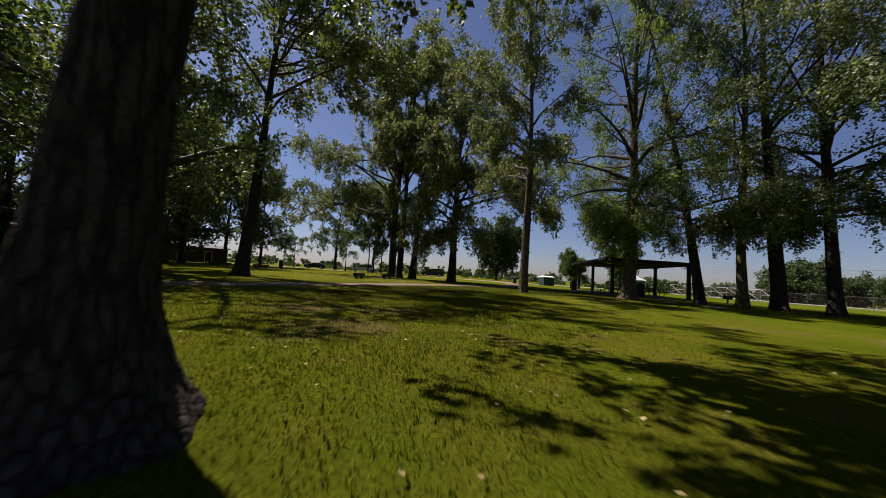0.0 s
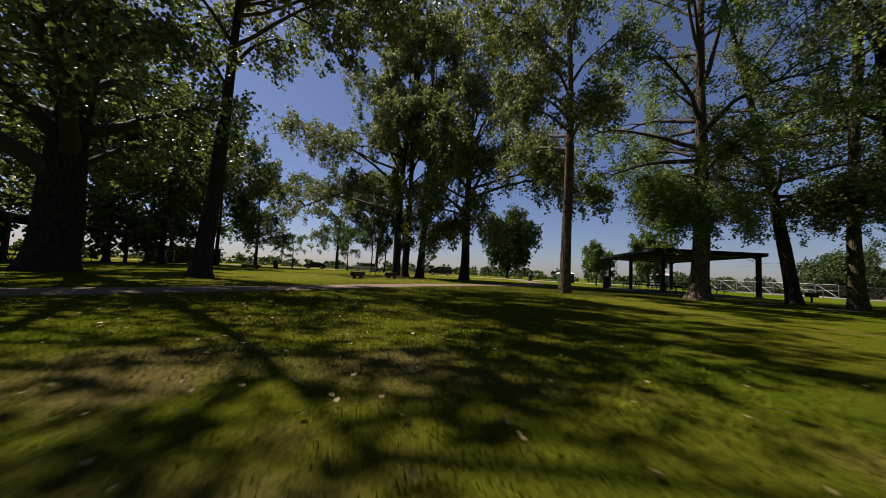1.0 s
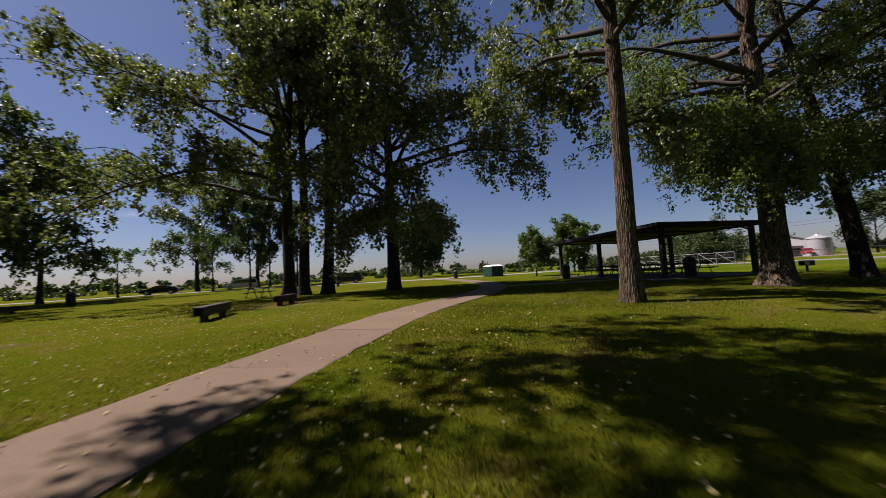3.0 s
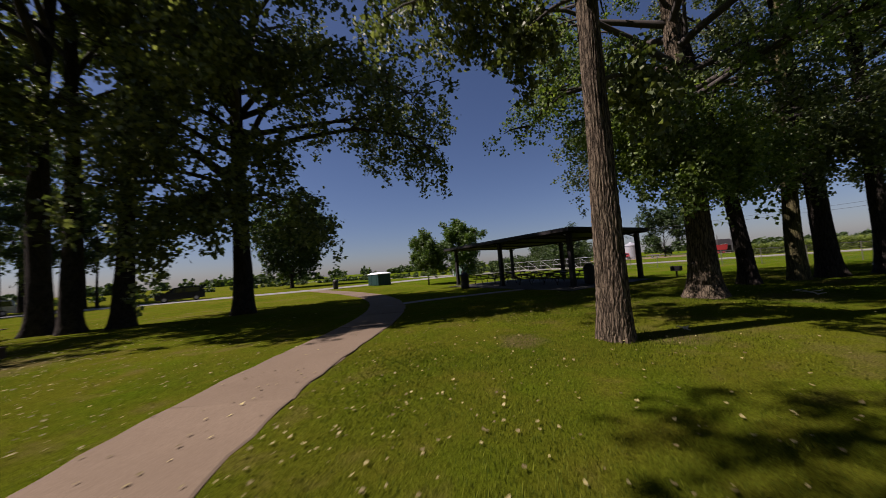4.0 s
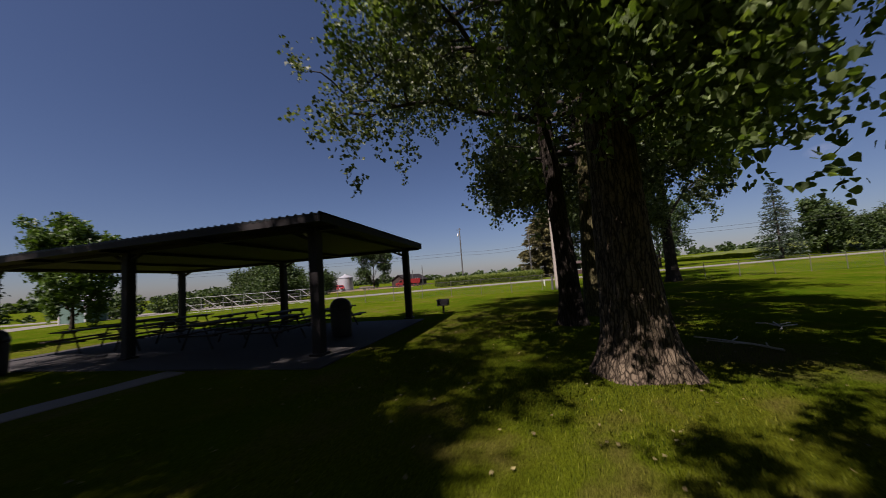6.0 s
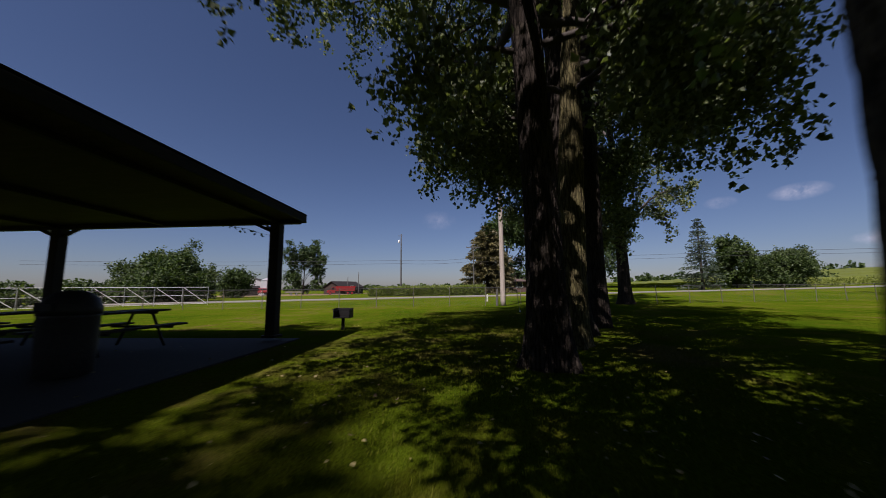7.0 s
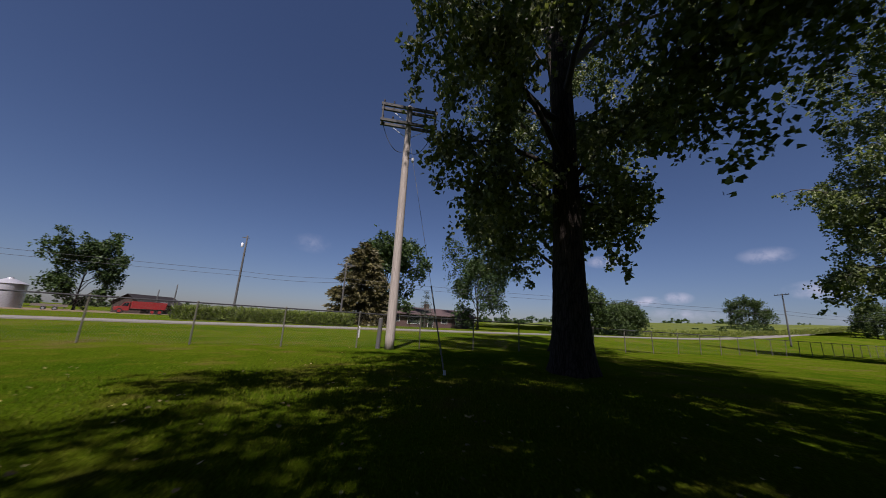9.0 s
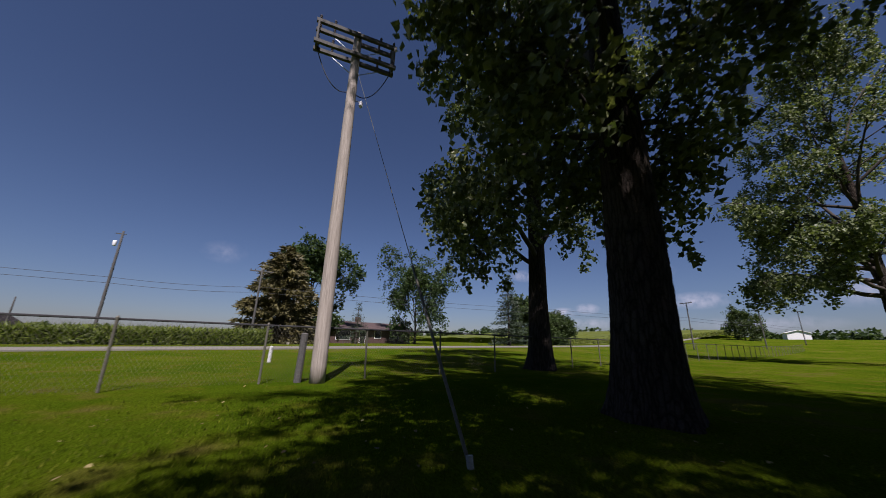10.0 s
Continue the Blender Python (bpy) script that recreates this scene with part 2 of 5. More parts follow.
M_BIN = plain("dark bin shell", (0.018, 0.016, 0.015), (0.040, 0.035, 0.032), 20, 3, 0.55, relief=0.2)
M_GALV = plain("galvanised steel", (0.30, 0.31, 0.30), (0.48, 0.49, 0.48), 30, 3, 0.45, 0.7, relief=0.1)
M_FENCE = plain("dull aged galvanised wire", (0.085, 0.082, 0.062), (0.15, 0.143, 0.108), 30, 3, 0.6, 0.3, relief=0.1)
M_BARRIER = plain("weathered white rails", (0.40, 0.40, 0.38), (0.55, 0.55, 0.53), 25, 1.5, 0.6, relief=0.1)
M_SHED = plain("pale green boards", (0.075, 0.13, 0.10), (0.12, 0.19, 0.15), 14, 1.0, 0.6, relief=0.2, stretch=(1, 1, 0.15))
M_WHITE = plain("white painted metal", (0.62, 0.62, 0.60), (0.80, 0.80, 0.78), 25, 1.5, 0.5, relief=0.1)
M_GREENBOX = plain("dark green plastic", (0.005, 0.026, 0.019), (0.010, 0.042, 0.031), 14, 1.0, 0.5, relief=0.1)
M_POLE = plain("weathered pole timber", (0.20, 0.175, 0.14), (0.40, 0.36, 0.30), 30, 1.2, 0.85, relief=0.6, depth=0.006, stretch=(1, 1, 0.06))
M_ARM = plain("dark crossarm timber", (0.045, 0.045, 0.04), (0.10, 0.098, 0.088), 30, 2, 0.8, relief=0.4)
M_WIRE = plain("dark cable", (0.02, 0.02, 0.02), (0.05, 0.05, 0.05), 40, 4, 0.6, relief=0.05)
M_RED = plain("faded red paint", (0.165, 0.012, 0.012), (0.265, 0.024, 0.021), 12, 0.8, 0.45, relief=0.1)
M_TYRE = plain("tyre rubber", (0.012, 0.012, 0.012), (0.03, 0.03, 0.03), 40, 5, 0.85, relief=0.3)
M_CARDARK = plain("dark car paint", (0.010, 0.012, 0.016), (0.020, 0.022, 0.028), 6, 0.8, 0.25, 0.4, relief=0.02)
M_CARSILVER = plain("silver car paint", (0.30, 0.31, 0.33), (0.40, 0.41, 0.43), 6, 0.8, 0.25, 0.7, relief=0.02)
M_BRICK = plain("red brown brick", (0.055, 0.034, 0.028), (0.10, 0.060, 0.048), 10, 1, 0.85, relief=0.4)
M_SHINGLE = plain("brown red shingles", (0.052, 0.036, 0.033), (0.092, 0.064, 0.057), 12, 1, 0.9, relief=0.4)
M_SILO = plain("corrugated silver bin", (0.45, 0.45, 0.44), (0.65, 0.65, 0.64), 8, 0.6, 0.4, 0.6, relief=0.1)
M_EARTH = plain("bare brown soil", (0.10, 0.07, 0.04), (0.20, 0.145, 0.085), 40, 3, 0.95, relief=0.8, depth=0.02)
M_TWIG = plain("barkless pale wood", (0.28, 0.24, 0.18), (0.50, 0.45, 0.36), 30, 3, 0.8, relief=0.3)
M_GLASS, _nt, _b = material("dark tinted glass", 0.05, 0.0, 0.6)
_b.inputs["Base Color"].default_value = (0.012, 0.016, 0.018, 1)


# ---- mesh helpers ----
def fast_mesh(name, verts, faces, mat, smooth=False):
    """verts (n, 3); faces: list of index arrays (k, 3) or (k, 4)."""
    me = bpy.data.meshes.new(name)
    verts = np.asarray(verts, np.float32)
    me.vertices.add(len(verts))
    me.vertices.foreach_set("co", verts.ravel())
    faces = [np.asarray(f, np.int32) for f in faces if len(f)]
    flat = np.concatenate([f.ravel() for f in faces])
    sizes = np.concatenate([np.full(len(f), f.shape[1], np.int32) for f in faces])
    me.loops.add(len(flat))
    me.loops.foreach_set("vertex_index", flat)
    me.polygons.add(len(sizes))
    me.polygons.foreach_set("loop_start", np.concatenate([[0], np.cumsum(sizes)[:-1]]).astype(np.int32))
    me.polygons.foreach_set("use_smooth", np.full(len(sizes), smooth))
    me.update(calc_edges=True)
    me.materials.append(mat)
    return me


def child(name, me, parent, label=""):
    ob = new(name, me)
    ob.parent = parent
    return tagged(ob, label)


def part(name, bm, mat, parent, label="", smooth=False):
    me = bpy.data.meshes.new(name)
    bmesh.ops.recalc_face_normals(bm, faces=bm.faces)
    bm.to_mesh(me)
    bm.free()
    me.materials.append(mat)
    if smooth:
        me.polygons.foreach_set("use_smooth", np.full(len(me.polygons), True))
    ob = new(name, me)
    if parent:
        ob.parent = parent
    return tagged(ob, label)


def thing(name, m, label, category, group="", kind=""):
    ob = new(name)
    ob.empty_display_size = 0.2
    ob.matrix_world = m
    return tagged(ob, label, category, group, kind)


def box(bm, c, s, rot=(0, 0, 0), bev=0.0):
    """A box of size s centred on c, with its edges bevelled."""
    r = bmesh.ops.create_cube(bm, size=1.0)
    bmesh.ops.scale(bm, vec=s, verts=r["verts"])
    if bev:
        es = list({e for v in r["verts"] for e in v.link_edges})
        out = bmesh.ops.bevel(bm, geom=es, offset=bev, segments=1, affect="EDGES", profile=0.5)
        vs = list({v for f in out["faces"] for v in f.verts} | {v for v in r["verts"] if v.is_valid})
    else:
        vs = r["verts"]
    bmesh.ops.transform(bm, matrix=pose(*c, *rot), verts=vs)
    return bm


def rod(bm, a, b, r1, r2=None, sides=10):
    a, b = Vector(a), Vector(b)
    d = b - a
    m = Matrix.Translation((a + b) / 2) @ d.to_track_quat("Z", "Y").to_matrix().to_4x4()
    bmesh.ops.create_cone(bm, cap_ends=True, segments=sides, radius1=r1, radius2=r1 if r2 is None else r2, depth=d.length, matrix=m)
    return bm


def BM():
    return bmesh.new()


def lathe(bm, rows, sides=20):
    """A turned shape from rows of (radius, height)."""
    rings = [[bm.verts.new((r * math.cos(2 * math.pi * k / sides), r * math.sin(2 * math.pi * k / sides), z)) for k in range(sides)] for r, z in rows]
    for a, b in zip(rings, rings[1:]):
        for k in range(sides):
            bm.faces.new((a[k], a[(k + 1) % sides], b[(k + 1) % sides], b[k]))
    bm.faces.new(rings[0][::-1])
    bm.faces.new(rings[-1])
    return bm


def prism(bm, outline, y0, y1):
    """An outline in x and z pushed from y0 to y1."""
    a = [bm.verts.new((x, y0, z)) for x, z in outline]
    b = [bm.verts.new((x, y1, z)) for x, z in outline]
    n = len(a)
    bm.faces.new(a)
    bm.faces.new(b[::-1])
    for k in range(n):
        bm.faces.new((a[k], a[(k + 1) % n], b[(k + 1) % n], b[k]))
    return bm


def tube(pts, rad, sides=8):
    """A tapered pipe along pts; returns verts and quads."""
    pts, rad = np.asarray(pts, float), np.asarray(rad, float)
    d = np.gradient(pts, axis=0)
    d /= np.linalg.norm(d, axis=1)[:, None] + 1e-9
    ref = np.array([0.31, 0.95, 0.05]) if abs(d[0][1]) < 0.8 else np.array([0.95, 0.2, 0.1])
    u = np.cross(d, ref)
    u /= np.linalg.norm(u, axis=1)[:, None] + 1e-9
    w = np.cross(d, u)
    a = np.linspace(0, 2 * np.pi, sides, endpoint=False)
    ring = pts[:, None] + rad[:, None, None] * (np.cos(a)[None, :, None] * u[:, None] + np.sin(a)[None, :, None] * w[:, None])
    n = len(pts)
    i, k = np.meshgrid(np.arange(n - 1), np.arange(sides), indexing="ij")
    k2 = (k + 1) % sides
    q = np.stack([i * sides + k, i * sides + k2, (i + 1) * sides + k2, (i + 1) * sides + k], -1).reshape(-1, 4)
    return ring.reshape(-1, 3), q


def joined(tubes):
    vs, fs, n = [], [], 0
    for v, f in tubes:
        vs.append(v)
        fs.append(f + n)
        n += len(v)
    return np.concatenate(vs), [np.concatenate(fs)]


def rise_at(x, y):
    """Height of the ground: level in the park, climbing gently to the south beyond the fence."""
    u = np.clip((x + 0.22 * (y - 23.7) - 38.5) / 13.0, 0, 1)
    south = np.clip((x + 10) / 50, 0, 1) * np.clip(0.0004 * np.minimum(y + 25, 0) ** 2, 0, 4.5)
    return u * u * (3 - 2 * u) * np.clip(0.05 + 0.0095 * (35 - y), -0.55, 1.6) + south


# ---- trees ----
def leaf_cloud(rng, centres, radii, count, size, hang=0.5, simple=False, rounded=False, sprays=4):
    """Folded leaves along short twigs that spread and hang from each clump: three, four or six corners each."""
    n = len(centres)
    twig = rng.normal(0, 1, (n, sprays, 3)) + np.array([0, 0, -0.3 - 1.2 * hang])
    twig *= (rng.uniform(0.75, 1.35, (n, sprays)) / np.linalg.norm(twig, axis=2))[:, :, None]
    weight = radii ** 1.6
    pick = rng.choice(n, count, p=weight / weight.sum())
    along = twig[pick, rng.integers(0, sprays, count)]
    u = rng.random(count) ** 0.75
    spread = rng.normal(0, 1, (count, 3)) * (0.10 + 0.13 * (1 - abs(2 * u - 1)))[:, None]
    p = centres[pick] + (along * u[:, None] + spread) * radii[pick][:, None]
    p[:, 2] -= 0.25 * radii[pick] * u * u
    axis = rng.normal(0, 1, (count, 3)) + np.array([0, 0, -hang])
    axis /= np.linalg.norm(axis, axis=1)[:, None]
    side = np.cross(axis, rng.normal(0, 1, (count, 3)))
    side /= np.linalg.norm(side, axis=1)[:, None] + 1e-9
    up = np.cross(side, axis)
    s = size * rng.uniform(0.65, 1.3, count)[:, None]
    if rounded:
        def at(u, w):
            return p + axis * s * u + side * s * w + up * s * abs(w) * 0.25
        v = np.stack([at(0.0, 0.0), at(0.04, 0.34), at(0.36, 0.45), at(1.0, 0.0), at(0.36, -0.45), at(0.04, -0.34)], 1).reshape(-1, 3)
        b = np.arange(count)[:, None] * 6
        return v, [np.concatenate([b + [0, 1, 2], b + [0, 2, 3], b + [0, 3, 4], b + [0, 4, 5]])]
    v = np.stack([p, p + axis * s * 0.35 + side * s * 0.46 + up * s * 0.12, p + axis * s, p + axis * s * 0.35 - side * s * 0.46 + up * s * 0.12], 1).reshape(-1, 3)
    if simple:
        v = v.reshape(-1, 4, 3)[:, [0, 1, 2]] * 1.0
        v[:, 1] += (v[:, 1] - v[:, 0]) * 0.5
        v[:, 2] += (v[:, 1] - v[:, 0]) * -0.5
        return v.reshape(-1, 3), [np.arange(3 * count).reshape(-1, 3)]
    b = np.arange(count)[:, None] * 4
    return v, [np.concatenate([b + [0, 1, 2], b + [0, 2, 3]])]


def bark_trunk(rng, pts, rad, ridges, rings, sides, flare, relief):
    """A trunk with roots, furrows and uneven girth, rising from z = -0.1."""
    pts, rad = np.asarray(pts), np.asarray(rad)
    z = np.concatenate([np.linspace(-0.15, 3.2, int(rings * 0.55)), np.linspace(3.2, pts[-1, 2], rings - int(rings * 0.55) + 1)[1:]])
    cx, cy, r = np.interp(z, pts[:, 2], pts[:, 0]), np.interp(z, pts[:, 2], pts[:, 1]), np.interp(z, pts[:, 2], rad)
    a = np.linspace(0, 2 * np.pi, sides, endpoint=False)
    Z, A = np.meshgrid(z, a, indexing="ij")
    ph = rng.uniform(0, 6.28, 12)
    n2 = round(ridges / 2)
    one = n2 * A + 1.0 * np.sin(7.0 * Z + 2 * A + ph[0]) + 0.7 * np.sin(12.5 * Z - 3 * A + ph[1]) + 0.4 * np.sin(22.0 * Z + 5 * A + ph[2])
    two = (n2 - 3) * A - 1.1 * np.sin(6.1 * Z - A + ph[10]) - 0.7 * np.sin(14.5 * Z + 4 * A + ph[11])
    furrow = np.minimum(np.abs(np.sin(one)), 0.30 + np.abs(np.sin(two))) ** 0.5
    crack = np.abs(np.sin(10.0 * Z + 2.1 * np.floor(one / np.pi) + 1.2 * np.sin(3 * A + ph[3]) + 0.8 * np.sin(31 * A + ph[4])))
    cross = np.clip(crack / 0.35, 0, 1)
    lumps = 0.05 * np.sin(2 * A + 0.6 * Z + ph[5]) + 0.035 * np.sin(3 * A - 1.1 * Z + ph[6]) + 0.02 * np.sin(5 * A + 2.3 * Z + ph[7])
    roots = np.maximum(0, np.sin(5 * A + ph[8]) * 0.5 + np.sin(3 * A + ph[9]) * 0.5 + 0.25)
    even = min(1.0, 0.5 / max(flare, 0.1))
    fl = flare * np.exp(-np.maximum(Z, 0) / 0.45)
    R = r[:, None] * (1 + lumps + fl * (0.80 - 0.35 * even + 0.75 * even * roots)) + relief * (furrow * (0.6 + 0.4 * cross) - 0.6)
    v = np.stack([cx[:, None] + R * np.cos(A), cy[:, None] + R * np.sin(A), Z], -1).reshape(-1, 3)
    i, k = np.meshgrid(np.arange(len(z) - 1), np.arange(sides), indexing="ij")
    k2 = (k + 1) % sides
    q = np.stack([i * sides + k, i * sides + k2, (i + 1) * sides + k2, (i + 1) * sides + k], -1).reshape(-1, 4)
    return v, [q]


def branch(rng, p0, az, el, length, r0, droop, n=7):
    p, pts = np.array(p0, float), [np.array(p0, float)]
    d = np.array([math.cos(el) * math.cos(az), math.cos(el) * math.sin(az), math.sin(el)])
    for k in range(n):
        d = d + rng.normal(0, 0.10, 3) + np.array([0, 0, 0.10 if k < n // 3 else -droop * (k / n)])
        d /= np.linalg.norm(d)
        p = p + d * length / n
        pts.append(p.copy())
    return np.array(pts), np.linspace(r0, max(0.012, r0 * 0.12), n + 1)


def tree(x, y, H, r, seed, label, first=0.3, R=5.0, limbs=12, leaves=24000, size=0.15, lean=(0, 0), droop=0.25, detail=1, bark=None, leaf=None,
         name="cottonwood_tree", category="tree", group="trees of the park", rise=(28, 58), clump=0.75, skirt=(), wide=0.5, hang=0.5, flare=0.5, relief=0.0, rounded=False, stout=1.0, inner=0.34):
    """skirt: extra low branches as (height, azimuth in degrees, length, elevation in degrees)."""
    rng = np.random.default_rng(seed)
    bark, leaf = bark or M_BARK, leaf or M_LEAF
    z = np.linspace(-0.15, H, 16)
    f = np.clip(z / H, 0, 1)
    wob = 0.016 * H
    ph = rng.uniform(0, 6.28, 4)
    px = lean[0] * f ** 1.15 + wob * f * np.sin(4.2 * f + ph[0])
    py = lean[1] * f ** 1.15 + wob * f * np.sin(4.6 * f + ph[1])
    tp = np.stack([px, py, z], -1)
    tr = np.maximum(r * (1 - 0.93 * f ** (0.85 if stout == 1 else 1.2)), 0.03)
    root = thing(name, pose(x, y, rise_at(x, y)), label, category, group)
    if detail >= 2:
        v, q = bark_trunk(rng, tp, tr, 26, 130, 130, flare, relief or 0.035)
    elif detail == 1:
        v, q = bark_trunk(rng, tp, tr, 18, 100 if y < 35 else 60, 78 if y < 35 else 48, flare, relief or 0.030)
    else:
        v, q = bark_trunk(rng, tp, tr, 16, 26, 14, 0.6, 0.01)
    child("trunk", fast_mesh("trunk", v, q, bark, True), root)
    cs, rs, wood = [], [], []
    plan = []
    az0 = rng.uniform(0, 6.28)
    for k in range(limbs):
        t = (k + 0.35 * rng.random()) / limbs
        h = H * (first + (0.95 - first) * t ** 0.9)
        w = wide + (1 - wide) * math.sin(math.pi * min(1, 0.12 + 0.95 * t))
        el = radians(rng.uniform(*rise) + 22 * t)
        reach = R * w * rng.uniform(0.75, 1.2) / max(0.45 if detail == 0 and R > 4 else 0.64, math.cos(el))
        plan.append((h, az0 + 2.4 * k + rng.normal(0, 0.3), reach * (0.95 if t < 0.85 else 0.6), el))
    for h, a, L, e in skirt:
        plan.append((h, radians(a), L, radians(e)))
    for h, az, L, el in plan:
        p0 = np.array([np.interp(h, z, px), np.interp(h, z, py), h])
        rl = min(0.6 * np.interp(h, z, tr), stout * (0.021 * L + 0.02))
        bp, br = branch(rng, p0, az, el, L, rl, droop)
        tubes = [tube(bp, br, 8 if detail else 5)]
        cs.append(bp[-1]); rs.append(clump)
        ns = int(5 + L * 0.5) if detail else int(3 + L * 0.4)
        for s in range(ns):
            u = inner + (0.98 - inner) * (s + rng.random()) / ns
            q0 = np.array([np.interp(u * 7, np.arange(8), bp[:, c]) for c in range(3)])
            sa = az + rng.choice([-1, 1]) * rng.uniform(0.5, 1.35)
            sl = L * rng.uniform(0.20, 0.42) * (1.15 - 0.5 * u)
            sp, sr = branch(rng, q0, sa, rng.uniform(-0.25, 0.75), sl, max(0.014, rl * 0.32), droop * 1.6, 4)
            tubes.append(tube(sp, sr, 5 if detail else 3))
            for j in ((2, 4) if detail else (2, 3, 4)):
                cs.append(sp[j] + rng.normal(0, 0.15, 3)); rs.append(clump * rng.uniform(0.55, 1.15))
            if rng.random() < 0.55:
                drop = rng.uniform(0.7, 1.2) * clump
                cs.append(sp[4] + np.array([0, 0, -drop])); rs.append(clump * 0.6)
                cs.append(sp[4] + np.array([0.15, 0, -1.7 * drop])); rs.append(clump * 0.4)
        if detail:
            lv, lq = joined(tubes)
            child("limb", fast_mesh("limb", lv, lq, M_LIMB, True), root)
        else:
            wood += tubes
    if wood:
        lv, lq = joined(wood)
        child("branchwood", fast_mesh("branchwood", lv, lq, M_LIMB, True), root)
    cs.append(tp[-1]); rs.append(clump)
    v, q = leaf_cloud(rng, np.array(cs), np.array(rs), leaves, size, hang, not detail, rounded)
    child("crown", fast_mesh("crown", v, q, leaf), root)
    return root


def spruce(x, y, H, R, seed, label, mat=None, base=0.06, full=0.85):
    rng = np.random.default_rng(seed)
    root = thing("spruce_tree", pose(x, y, rise_at(x, y)), label, "spruce", "conifers beside the house")
    v, q = bark_trunk(rng, np.stack([np.zeros(8), np.zeros(8), np.linspace(-0.1, H, 8)], -1), np.linspace(0.022 * H, 0.02, 8), 10, 14, 8, 0.4, 0.01)
    child("trunk", fast_mesh("trunk", v, q, M_LIMB, True), root)
    vs, n = [], 0
    tiers = int(H * 2.2)
    P, D = [], []
    for k in range(tiers):
        t = base + (0.99 - base) * (k + rng.random()) / tiers
        L = R * (1 - t) ** full * rng.uniform(0.8, 1.12) + 0.15
        for j in range(int(7 + 6 * (1 - t))):
            a = rng.uniform(0, 6.28)
            for u in np.linspace(0.15, 1.0, int(3 + L * 2.2)):
                P.append([L * u * math.cos(a), L * u * math.sin(a), H * t - 0.32 * L * u + 0.18 * L * u * u])
                D.append([math.cos(a), math.sin(a), -0.25])
    P, D = np.array(P), np.array(D)
    rep = 3 if R < 5 else 5
    P, D = np.repeat(P, rep, 0) + rng.normal(0, 0.13, (len(P) * rep, 3)), np.repeat(D, rep, 0) + rng.normal(0, 0.5, (len(D) * rep, 3))
    D /= np.linalg.norm(D, axis=1)[:, None]
    S = np.cross(D, rng.normal(0, 1, D.shape))
    S /= np.linalg.norm(S, axis=1)[:, None]
    s = (0.030 if R < 5 else 0.05) * H * rng.uniform(0.6, 1.3, len(P))[:, None]
    v = np.stack([P - S * s * 0.22, P + S * s * 0.22, P + D * s], 1).reshape(-1, 3)
    child("crown", fast_mesh("crown", v, [np.arange(len(v)).reshape(-1, 3)], mat or M_NEEDLE), root)
    return root


# ---- ground ----
def ground_sheet():
    near = np.arange(-30, 68.1, 0.6)
    far = np.array([69, 71, 74, 80, 90, 110, 140, 190, 280, 450, 800, 1500, 3000.0])
    xs = np.concatenate([-(far[::-1] - 30), near, far])
    ys = np.concatenate([-(far[::-1] - 45), np.arange(-22, 68, 0.6), far + 2])
    X, Y = np.meshgrid(xs, ys, indexing="ij")
    fade = np.clip(1 - (np.hypot(X - 15, Y - 20) - 45) / 30, 0, 1)
    Z = fade * (0.011 * np.sin(0.9 * X + 0.5 * Y) * np.sin(0.7 * Y - 0.3 * X + 1) + 0.007 * np.sin(2.3 * X + 1.1) * np.sin(2.0 * Y))
    Z = Z + rise_at(X, Y)
    v = np.stack([X, Y, Z], -1).reshape(-1, 3)
    n, k = len(xs), len(ys)
    i, j = np.meshgrid(np.arange(n - 1), np.arange(k - 1), indexing="ij")
    q = np.stack([i * k + j, (i + 1) * k + j, (i + 1) * k + j + 1, i * k + j + 1], -1).reshape(-1, 4)
    return tagged(new("ground", fast_mesh("ground", v, [q], M_LAWN, True)), "mown green lawn with worn brown patches", "lawn", kind="structure")


ground_sheet()


def smooth_line(pts, step=0.5):
    """A rounded line through the corner points."""
    p = np.array(pts, float)
    s = np.concatenate([[0], np.cumsum(np.linalg.norm(np.diff(p, axis=0), axis=1))])
    u = np.arange(0, s[-1], step)
    out = np.stack([np.interp(u, s, p[:, 0]), np.interp(u, s, p[:, 1])], -1)
    for _ in range(10):
        out[1:-1] = 0.25 * out[:-2] + 0.5 * out[1:-1] + 0.25 * out[2:]
    return out


def strip(name, line, width, z, thick, mat, label, category, rough_edge=0.0, seed=3):
    """A slab that follows a line, with worn edges."""
    rng = np.random.default_rng(seed)
    d = np.gradient(line, axis=0)
    d /= np.linalg.norm(d, axis=1)[:, None]
    nrm = np.stack([-d[:, 1], d[:, 0]], -1)
    n = len(line)
    wl = width / 2 + rng.normal(0, rough_edge, n)
    wr = width / 2 + rng.normal(0, rough_edge, n)
    a, b = line + nrm * wl[:, None], line - nrm * wr[:, None]
    ai, bi = line + nrm * (wl - 0.03)[:, None], line - nrm * (wr - 0.03)[:, None]
    zt = z + rise_at(line[:, :1], line[:, 1:])
    rows = [np.hstack([a, zt - thick]), np.hstack([a, zt - 0.012]), np.hstack([ai, zt]), np.hstack([bi, zt]), np.hstack([b, zt - 0.012]), np.hstack([b, zt - thick])]
    v = np.stack(rows, 1).reshape(-1, 3)
    i, k = np.meshgrid(np.arange(n - 1), np.arange(5), indexing="ij")
    q = np.stack([i * 6 + k, (i + 1) * 6 + k, (i + 1) * 6 + k + 1, i * 6 + k + 1], -1).reshape(-1, 4)
    return tagged(new(name, fast_mesh(name, v, [q], mat)), label, category, kind="structure")


